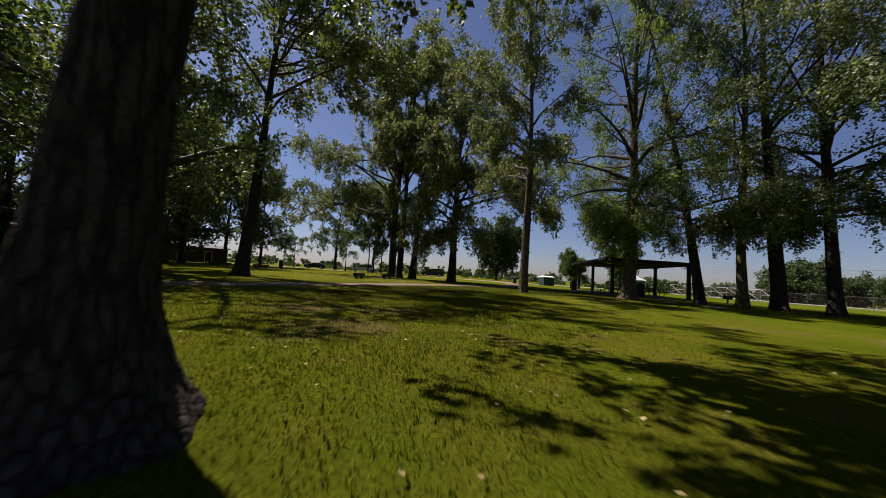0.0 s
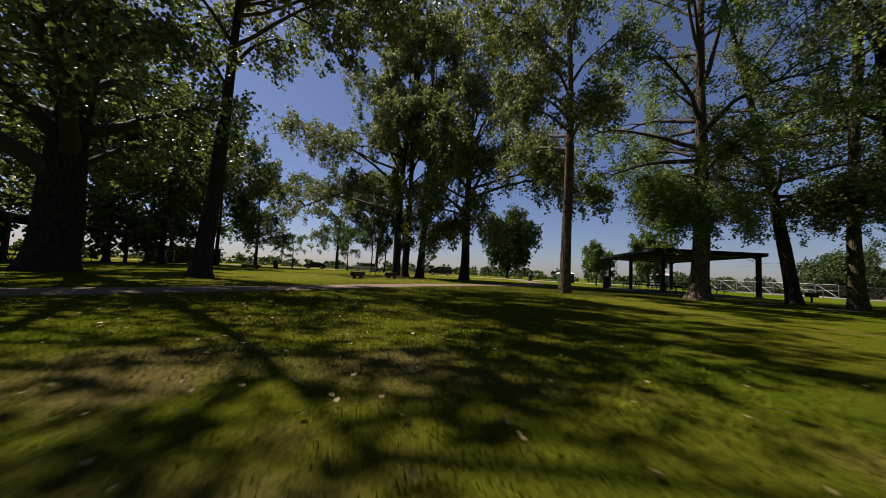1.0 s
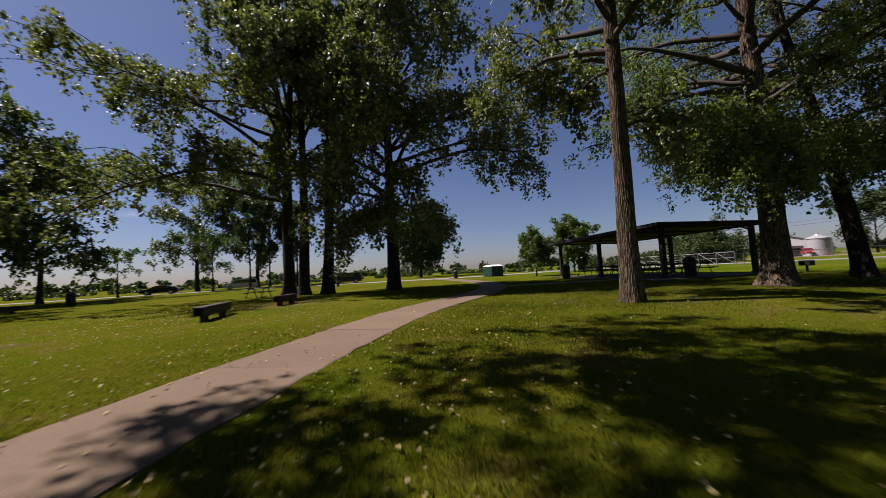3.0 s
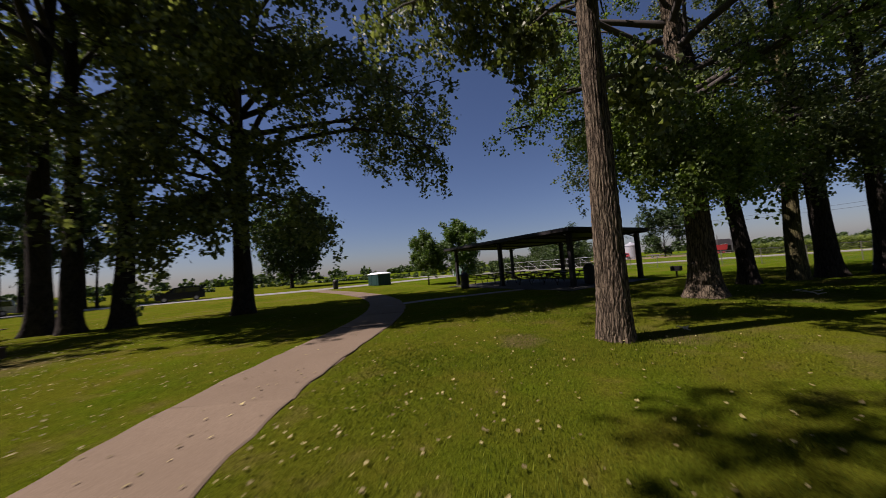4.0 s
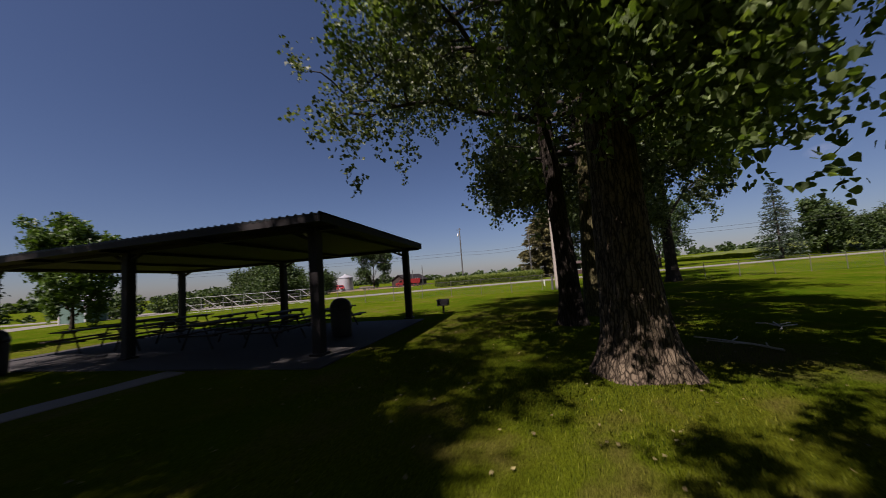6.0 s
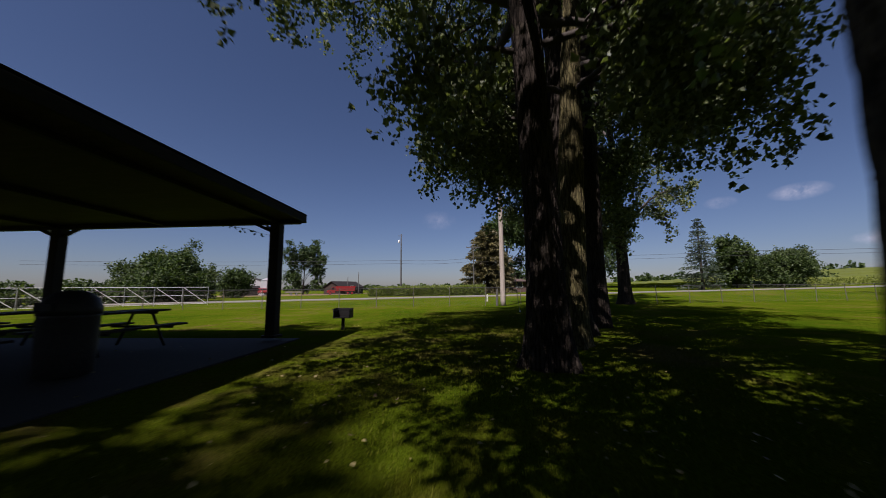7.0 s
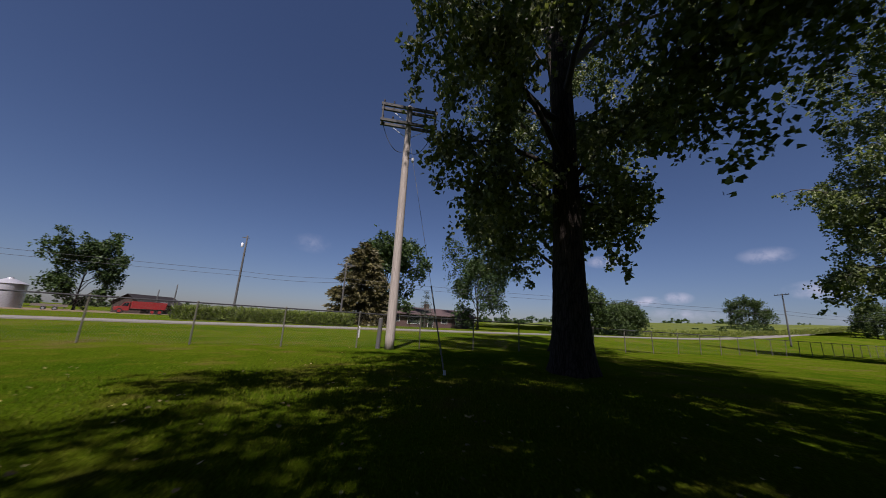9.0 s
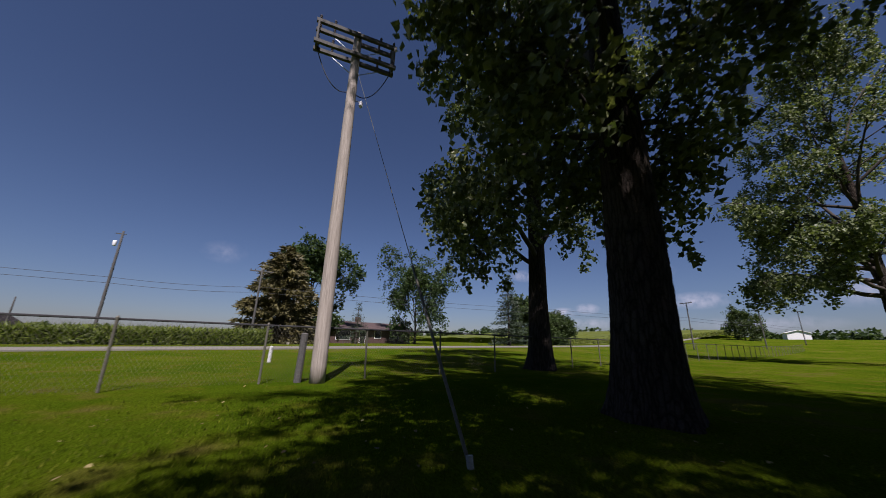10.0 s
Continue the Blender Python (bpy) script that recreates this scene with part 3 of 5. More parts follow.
WALKWAY = smooth_line([(-17, -6), (-11.4, 1), (-8.2, 5.5), (-5.7, 9.6), (-4.15, 12.9), (-3.0, 16.2), (-2.1, 19.2), (-1.3, 21.3), (-0.45, 23.4), (0.3, 24.8), (1.2, 26.2), (2.25, 27.7), (3.6, 29.7), (5.1, 32.7), (6.3, 36.5), (7.1, 42), (6.9, 50), (6.2, 56), (5.6, 62.0)])
FOOTPATH = strip("footpath", WALKWAY, 1.70, 0.012, 0.2, M_EARTH, "pinkish concrete footpath of cast slabs with fallen leaves", "path", 0.03)
strip("footpath_branch", smooth_line([(5.4, 34.2), (8.2, 34.5), (11.2, 34.0), (13.9, 33.7)]), 0.7, 0.023, 0.2, M_CONC, "narrow grey concrete path to the shelter", "path", 0.02, 5)
strip("park_drive", smooth_line([(-160, 38), (-80, 60), (-45, 69.5), (-28, 72.5), (-8, 67.5), (5, 64.2), (18, 66), (40, 74), (90, 92), (160, 120)], 2.0), 5.5, 0.03, 0.2, M_ASPHALT, "pale asphalt drive through the park", "road", 0.03, 6)
strip("road", np.stack([51.4 - 0.22 * (np.arange(420, -420, -3.0) - 35) + 2.4, np.arange(420, -420, -3.0)], -1), 4.8, 0.09, 0.3, M_ASPHALT, "pale country road beyond the fence", "road", 0.03, 7)

# ---- park trees ----
TALL = "tall cottonwood with furrowed grey-brown bark on the lawn"
tree(6.57, 22.69, 25, 0.30, 11, "straight cottonwood with deeply furrowed bark beside the footpath", first=0.41, R=3.9, wide=0.45, limbs=15, leaves=52000, size=0.135, lean=(-0.1, 0.25), detail=2, flare=0.22, clump=0.75, bark=M_BARK_PLATE, relief=0.038,
     skirt=[(5.3, -20, 2.0, 12), (7.3, 125, 1.7, -5), (7.5, 112, 3.0, 22), (7.8, 137, 5.0, 8), (8.6, 131, 5.0, 10), (8.8, 205, 3.6, 25), (8.2, 280, 4.0, 18), (9.4, 10, 3.0, 25), (9.4, 240, 3.8, 20), (10.0, 205, 4.2, 25), (13.5, 200, 6, 18), (12.5, 225, 5.5, 16)])
SHOOTS = [(3.8, 200, 2.6, 20), (4.2, 150, 3.0, 25), (4.4, 250, 2.8, 15), (5.4, 180, 3.3, 25), (5.6, 130, 3.4, 15), (4.0, 220, 2.4, 5), (4.5, 190, 2.6, 10), (5.0, 160, 2.6, 5), (5.5, 205, 2.8, 10), (6.0, 175, 3.0, 5),
          (6.6, 195, 3.2, 10), (3.9, 260, 2.2, 10), (4.6, 320, 2.3, 10), (5.2, 345, 2.4, 10), (5.0, 295, 2.4, 8), (4.2, 218, 2.6, 0), (4.8, 232, 2.8, 4)]
HIGH_LIMBS = [(7, 110, 4.2, 5), (7.4, 96, 4.0, 0), (8, 128, 4.8, 20), (10, 130, 6, 20), (8.5, 86, 6.6, 6), (9.5, 98, 6.8, 10), (12, 92, 8, 20), (14, 120, 7, 25), (10, 225, 6, 20), (12, 250, 6.5, 20),
         (9, 265, 6.5, 12), (7.2, 275, 5.6, 5), (8.0, 292, 5.4, 8), (7.0, 252, 5.2, 4), (7.7, 168, 6.2, 2), (8.4, 160, 6.6, 18)]
tree(13.77, 24.23, 24, 0.45, 12, "thick cottonwood with flared roots and low leafy shoots", first=0.42, R=5.4, wide=0.35, limbs=12, leaves=56000, size=0.105, rounded=True, lean=(0.65, 0.0), detail=2, flare=0.8, clump=0.72, leaf=M_LEAF_SHOOT, bark=M_BARK_PLATE, relief=0.036,
     skirt=HIGH_LIMBS + SHOOTS)
tree(18.42, 24.58, 23, 0.31, 13, "leaning dark cottonwood in a row of trunks", first=0.46, R=5.4, wide=0.25, limbs=9, leaves=42000, size=0.115, lean=(-3.4, 1.4), detail=2, clump=0.8,
     skirt=[(4.9, 95, 1.9, 0), (6.0, 118, 5.5, 8), (6.6, 132, 5.2, 8), (5.8, 20, 4.5, 8), (6.5, 300, 6.0, 10), (6.0, 250, 5.0, 8), (8, 108, 6, 12), (9.5, 80, 6.5, 15), (11, 110, 7, 15), (10, 60, 6.5, 15),
            (5.0, 262, 2.6, 6), (5.4, 285, 3.2, 6), (6.4, 192, 4.2, 2), (5.9, 172, 3.6, -3), (7.2, 208, 4.6, 6)])
tree(20.28, 23.62, 24, 0.30, 14, "straight cottonwood with paler yellowish bark", first=0.36, R=5.6, limbs=9, leaves=38000, size=0.125, lean=(-0.85, -0.9), detail=2, bark=M_BARK_GREY, relief=0.036, clump=0.8,
     skirt=[(9, 95, 7, 12), (11, 80, 7, 15), (10, 240, 6, 15), (6.8, 268, 4.6, 4), (6.4, 300, 4.2, 2), (5.6, 200, 2.6, 0), (5.2, 250, 3.2, -4), (5.8, 235, 3.4, 0), (6.2, 256, 3.8, 0), (5.6, 70, 3.0, 4)])
tree(21.93, 23.08, 25, 0.40, 15, "stout dark cottonwood in a row of trunks", first=0.36, R=6.0, limbs=10, leaves=38000, size=0.125, lean=(-0.9, 0.6), detail=2, relief=0.036, clump=0.8,
     skirt=[(6.6, 80, 3.6, 5), (7.0, 40, 3.6, 5), (5.8, 96, 3.6, 0), (5.6, 56, 3.4, 0), (6.2, 66, 3.8, 2), (9, 85, 6.5, 12), (10, 100, 7, 15), (11, 250, 6.5, 15), (13, 275, 7.5, 16), (12, 300, 7, 15), (14, 245, 7, 18)])
tree(23.76, 21.78, 24, 0.33, 16, "dark cottonwood at the end of a row", first=0.34, R=6.5, limbs=11, leaves=54000, size=0.13, lean=(-0.8, 0.3), detail=1, clump=0.9,
     skirt=[(6.6, 90, 4.2, 6), (7.2, 20, 4.4, 8), (6.0, 94, 4.0, 0), (5.6, 70, 2.6, 0), (5.9, 110, 2.6, 0), (10, 250, 7.5, 12), (12, 275, 8, 15), (9, 230, 6.5, 12), (11, 300, 7.5, 12), (14, 262, 8, 18),
            (5.6, 322, 3.4, -4), (6.0, 335, 3.8, -2), (5.8, 308, 3.2, -3), (7.5, 295, 5.5, 8), (8.5, 285, 5.5, 10), (8, 312, 5, 10), (7.0, 275, 5.0, 6), (8.0, 75, 5, 10), (8.8, 50, 5.2, 12), (9.4, 102, 5.5, 12), (10.5, 85, 6, 14)])
tree(30.32, 19.75, 23, 0.46, 17, "broad cottonwood with low hanging foliage near the fence", first=0.2, R=4.8, limbs=17, leaves=50000, size=0.14, lean=(-0.6, 0.3), detail=1, clump=0.85,
     skirt=[(4.8, 240, 2.4, 5), (4.8, 330, 2.6, 5), (4.4, 100, 2.6, 8), (4.6, 20, 2.8, 5), (4.4, 290, 2.6, 4), (5.6, 120, 4.2, 12), (6.8, 100, 4.6, 14), (5.4, 75, 3.4, 5)])
tree(37.4, 14.6, 22, 0.46, 18, "cottonwood standing against the wire fence", first=0.2, R=5.6, limbs=14, leaves=38000, size=0.17, lean=(-0.5, 0.5), detail=1, clump=0.95, skirt=[(4.5, 120, 5.2, 25), (4.2, 60, 4, 20)])
tree(31.8, -16.2, 27, 0.45, 19, "spreading cottonwood with open pale crown", first=0.14, R=8.0, limbs=20, leaves=48000, size=0.23, lean=(0.5, 0.8), detail=1, clump=1.0,
     skirt=[(5.0, 20, 8, 8), (6, 40, 7.5, 10), (7, 5, 8, 12), (9, 25, 7, 15), (5.5, 60, 7, 6), (7.5, 75, 7.5, 10), (10, 50, 8, 14), (6.5, 95, 7, 8), (9, 110, 7.5, 12), (12, 80, 8, 16), (12, 20, 8, 16)])
tree(2.69, 1.10, 22, 0.252, 20, "dark cottonwood trunk close beside the lawn's edge", first=0.34, R=7.0, limbs=12, leaves=27000, size=0.165, lean=(1.6, 0.3), detail=1, flare=2.0, clump=0.8, skirt=[(6.5, 80, 4.0, 8), (7.0, 55, 4.2, 10), (7.5, 100, 3.6, 8), (8, 30, 4, 12), (8, 70, 7, 15), (7.5, 95, 6, 10), (7.0, 118, 6, 10), (10.5, 88, 7.5, 15), (11.5, 104, 8, 15), (10, 72, 7, 15)])
tree(-15.6, 15.0, 19, 0.80, 21, "massive forked cottonwood with shade-darkened bark", first=0.22, R=6.0, rise=(18, 38), limbs=13, leaves=20000, size=0.20, lean=(0.3, 0.2), detail=1, clump=1.25, flare=0.4, stout=1.9,
     skirt=[(9.0, 240, 9, 55), (4.0, 240, 9, 22), (5.0, 330, 8, 12), (5.5, 290, 8, 14), (6.0, 20, 7, 15), (5.2, 150, 7, 12), (6.5, 200, 8, 12), (12, -28, 12.5, 16), (11, -40, 11.5, 14), (9.5, -52, 9.5, 12)])
tree(-10.3, 17.0, 21, 0.38, 22, "slim dark cottonwood leaning over the lawn", first=0.36, R=3.7, wide=0.4, limbs=13, leaves=30000, size=0.18, lean=(1.6, 0.2), detail=1, flare=0.8, clump=0.8, skirt=[(15, 63, 7.5, 12), (16, 68, 8, 10), (14.5, 76, 7, 12), (16, 54, 7, 12), (15.5, 86, 6.5, 12), (13.5, 58, 6, 10), (11, 355, 8.5, 14), (12.5, 10, 8.5, 14), (13, 25, 8, 14), (15, -35, 9.5, 14), (13, -20, 8.5, 14), (15.5, -10, 9.5, 12), (15.5, -60, 6.5, 8), (14.8, -45, 7.5, 10)])
tree(-8.95, 40.8, 30, 0.48, 23, TALL, first=0.26, R=6.6, limbs=12, leaves=36000, size=0.225, lean=(0.4, 0.5), detail=1, clump=0.95,
     skirt=[(7.5, 190, 12, 14), (9, 196, 14, 8), (11, 205, 13, 12), (12.5, 188, 13, 12), (14, 185, 11, 20), (10, 225, 6, 12), (15, 200, 11, 14), (13, 272, 8.5, 10), (15, 284, 8.5, 12), (12, 258, 8, 10)], inner=0.45)
tree(-7.6, 39.8, 30, 0.40, 24, TALL, first=0.34, R=6.0, limbs=10, leaves=34000, size=0.235, lean=(0.9, 0.2), detail=1, clump=0.95, skirt=[(15, 255, 5, 25), (18, 280, 5, 25)], inner=0.4)
tree(-5.85, 40.0, 29, 0.44, 25, TALL, first=0.26, R=6.5, limbs=11, leaves=36000, size=0.235, lean=(0.8, 0.4), detail=1, clump=0.95, skirt=[(14, 270, 5, 22), (17, 250, 5, 25), (15, 300, 6, 20)], inner=0.4)
tree(-0.8, 39.65, 29, 0.50, 26, "tall cottonwood with drooping leafy limbs on the lawn", first=0.22, R=7.0, limbs=15, leaves=60000, size=0.225, lean=(0.6, 0.0), detail=1, droop=0.4, clump=1.2,
     skirt=[(9, -20, 12, 14), (10, 10, 12, 14), (11, -55, 8, 16), (9, 200, 7, 14), (11, -32, 12, 18), (12.5, 0, 12, 16), (6.0, 210, 5, -8), (6.2, 260, 4.5, -8), (6.0, 170, 5.5, -5), (6.5, 320, 5, -6), (5.8, 235, 4, -12), (7.0, 190, 6, 4), (7.5, 235, 6, 4), (8.0, 285, 5, 2), (11, 240, 5, 14), (13, 268, 9, 12), (16, 290, 9.5, 12), (15, 312, 9.5, 12), (18, 275, 8.5, 15), (11, 256, 8.5, 10), (12, 244, 8.5, 12), (14, 262, 7.5, 12), (10.5, 272, 8, 10)], inner=0.4)

# ---- further trees ----
FAR = dict(detail=0, leaf=M_LEAF_FAR)
tree(4.4, 88, 11.2, 0.34, 31, "dense round maple on open grass", first=0.09, R=5.6, limbs=34, leaves=26000, size=0.5, name="maple_tree", wide=0.8, clump=1.5, **FAR)
tree(-39.6, 65.2, 6.8, 0.12, 32, "small spreading young tree", first=0.35, R=3.0, limbs=9, leaves=3200, size=0.22, name="young_tree", rise=(5, 30), detail=0, leaf=M_LEAF_LIGHT, clump=0.5)
tree(-29.8, 70.1, 8.2, 0.14, 33, "bright green young maple", first=0.3, R=3.2, limbs=10, leaves=5000, size=0.24, name="young_maple", detail=0, leaf=M_LEAF_LIGHT, clump=0.7)
tree(15.24, 49.5, 3.8, 0.08, 34, "small round green tree behind the shelter", first=0.24, R=1.9, limbs=34, leaves=26000, size=0.16, name="young_maple", detail=0, leaf=M_LEAF_LIGHT, clump=0.5, wide=0.85)
tree(24.7, 58.0, 7.4, 0.13, 35, "pale green upright young tree", first=0.1, R=2.4, limbs=20, leaves=16000, size=0.26, name="young_tree", detail=0, leaf=M_LEAF_LIGHT, clump=0.75, rise=(35, 65))
# The tree at (-24.5, 9.5) is added, its trunk out of view, to cast shade.
WEST_WOODS = [(-37.5, 79.7, 21, 6.5), (-28.2, 82.6, 22, 6.5), (-46.1, 45.3, 18, 6), (-44.1, 51.3, 19, 6.5), (-42.1, 57.8, 16.5, 5.5), (-41.5, 23.0, 20, 7), (-41.0, 33.8, 17, 6), (-35.5, 35.5, 18, 6.5), (-38.5, 14.0, 20, 7), (-24.5, 9.5, 19, 7),
              (-34, 3, 20, 7), (-44.6, 40.8, 17, 6), (-33, -6, 20, 7), (-24, -16, 21, 7), (-55, 25, 20, 8), (-60, 8, 20, 8), (-48, -4, 19, 7)]
EAST_TREES = [(114.2, 77.8, 12.6, 5.4), (84.5, 17, 13.5, 5.5), (79, 0.5, 10.5, 5.6), (80, -34.5, 5.6, 4.2), (95.3, -49.3, 8, 5), (96.4, -105.2, 10.5, 6.5), (73, -114.8, 9.0, 5.0), (74, 90, 5.4, 5), (81, 86, 5.6, 5), (79, 74.2, 4.3, 2.3),
              (55, 66, 4.8, 4.2), (69, 81, 8, 6)]
for i, (x, y, H, r) in enumerate(WEST_WOODS + EAST_TREES):
    tree(x, y, H, 0.018 * H, 40 + i, "leafy green deciduous tree in the distance", rise=(4, 24) if r > 0.55 * H else (28, 58), first=0.07 if (x < -25 and y < 42) or x > 45 else 0.18, R=r, limbs=24 if x > 45 else 14, leaves=14000 if x > 45 else 4000 if y < 10 else 11000, size=0.5 if H > 12 else 0.36, name="broadleaf_tree", group="distant trees", clump=1.7 if H > 14 else 1.35, detail=0, leaf=M_LEAF_WOOD if x < 0 else M_LEAF_FAR)
# Added tree, hidden behind the forked one, to shade it and fill the gap.
tree(-24.2, 20.8, 18, 0.24, 70, "leafy cottonwood added behind the forked tree to shade it", first=0.28, R=5.5, limbs=14, leaves=13000, size=0.26, detail=1, clump=1.1)
for i, (x, y) in enumerate([(-22.9, 74.5), (-19.9, 76), (-18.5, 75), (-24.9, 71.5)]):
    tree(x, y, 15, 0.16, 80 + i, "slim young tree beside the drive", first=0.34, R=2.6, limbs=9, leaves=6000, size=0.34, name="slim_tree", group="distant trees", clump=0.9, **FAR)
spruce(77.3, 21.8, 13.2, 5.6, 91, "wide spruce with browning needles", M_NEEDLE_BROWN, 0.02, 0.5)
spruce(76.3, 11.2, 6.0, 2.2, 92, "small dark spruce in front of the house")
spruce(73, -15, 12.6, 3.7, 93, "tall dark spruce beside the road")
tree(82.3, -27.8, 7.6, 0.15, 95, "leafy green deciduous tree beside the spruce", first=0.06, R=3.8, limbs=22, leaves=9000, size=0.5, name="broadleaf_tree", group="distant trees", clump=1.2, **FAR)


def shrub_mass(name, pts, height, depth, count, size, seed, label, mat):
    """Low scrub and far woods along a line, as many leaves."""
    rng = np.random.default_rng(seed)
    line = np.array(pts, float)
    s = np.concatenate([[0], np.cumsum(np.linalg.norm(np.diff(line, axis=0), axis=1))])
    n = int(s[-1] / (height * 0.55)) + 2
    u = rng.uniform(0, s[-1], n)
    c = np.stack([np.interp(u, s, line[:, 0]), np.interp(u, s, line[:, 1]), np.zeros(n)], -1) + rng.normal(0, 1, (n, 3)) * [depth, depth, 0]
    hs = height * rng.uniform(0.45, 1.1, n)
    pick = rng.integers(0, n, count)
    t = rng.random(count)
    d = rng.normal(0, 1, (count, 3))
    d /= np.linalg.norm(d, axis=1)[:, None]
    p = c[pick] + d * (hs[pick] * 0.5)[:, None] * [1.1, 1.1, 0.95] * rng.uniform(0.7, 1.0, count)[:, None]
    p[:, 2] = np.maximum(0.05, p[:, 2] + hs[pick] * 0.48)
    p[:, 2] += rise_at(p[:, 0], p[:, 1])
    v, q = leaf_cloud(rng, p, np.full(count, size * 0.3), count, size)
    return tagged(new(name, fast_mesh(name, v, q, mat)), label, "shrubs", kind="stuff")


shrub_mass("far_woods", [(-420, 180), (-250, 330), (0, 380), (200, 360), (420, 250)], 9, 12, 10000, 3.4, 5, "low dark line of far woods on the horizon", M_LEAF_FAR)
shrub_mass("far_woods", [(420, 250), (430, 0), (400, -250), (250, -420)], 8, 14, 9000, 3.4, 6, "low dark line of far woods on the horizon", M_LEAF_FAR)
shrub_mass("far_woods", [(-420, 180), (-420, -100), (-200, -350), (250, -420)], 11, 14, 7000, 3.8, 7, "low dark line of far woods on the horizon", M_LEAF_FAR)
shrub_mass("far_woods", [(10, -235), (90, -215), (180, -190), (260, -110)], 7, 8, 7000, 1.7, 11, "low dark line of far woods on the horizon", M_LEAF_FAR)
shrub_mass("scrub", [(-130, 95), (-60, 105), (-5, 120), (45, 110), (80, 105)], 1.5, 3, 14000, 0.5, 8, "rough green scrub beyond the mown grass", M_LEAF_FAR)
shrub_mass("scrub", [(34, 72), (44, 74), (56, 72)], 3.6, 1.6, 5000, 0.4, 9, "dark green bushes behind the lawn", M_LEAF_FAR)
shrub_mass("undergrowth", [(-42, 30), (-45.5, 21), (-45, 8), (-40, -6)], 7, 2.2, 9000, 0.55, 12, "dense dark undergrowth behind the long shelter", M_LEAF_FAR)
shrub_mass("hedge", [(96, -34), (92, -60), (84, -95)], 3.2, 1.5, 5000, 0.5, 10, "green hedge along the road", M_LEAF_FAR)


def corn_field(x0, x1, y0, y1, rows, seed):
    rng = np.random.default_rng(seed)
    root = thing("corn_field", pose(0, 0, 0), "tall green corn crop across the road", "corn field", kind="stuff")
    n = 26000
    x = x0 + (x1 - x0) * rng.random(n) ** 3
    y = rng.uniform(y0, y1, n)
    z = rng.uniform(0.05, 1.25, n) + rise_at(x, y)
    P = np.stack([x, y, z], -1)
    D = rng.normal(0, 0.55, (n, 3)) + [0, 0, 0.9]
    D /= np.linalg.norm(D, axis=1)[:, None]
    S = np.cross(D, rng.normal(0, 1, (n, 3)))
    S /= np.linalg.norm(S, axis=1)[:, None]
    s = rng.uniform(0.5, 0.95, n)[:, None]
    v = np.stack([P - S * 0.06, P + S * 0.06, P + D * s + np.array([0, 0, -0.12])], 1).reshape(-1, 3)
    child("leaves", fast_mesh("leaves", v, [np.arange(3 * n).reshape(-1, 3)], M_CORN), root)
    gx, gy = np.linspace(x0 + 1.2, x1, 50), np.linspace(y0, y1, 90)
    X, Y = np.meshgrid(gx, gy, indexing="ij")
    Z = 1.55 + rng.normal(0, 0.12, X.shape)
    Z[0] = 0
    Z += rise_at(X, Y)
    v = np.stack([X, Y, Z], -1).reshape(-1, 3)
    i, j = np.meshgrid(np.arange(49), np.arange(89), indexing="ij")
    q = np.stack([i * 90 + j, (i + 1) * 90 + j, (i + 1) * 90 + j + 1, i * 90 + j + 1], -1).reshape(-1, 4)
    child("canopy", fast_mesh("canopy", v, [q], M_CORN), root)


corn_field(66, 210, 23, 42, 40, 61)
corn_field(82, 220, -140, -33, 40, 62)


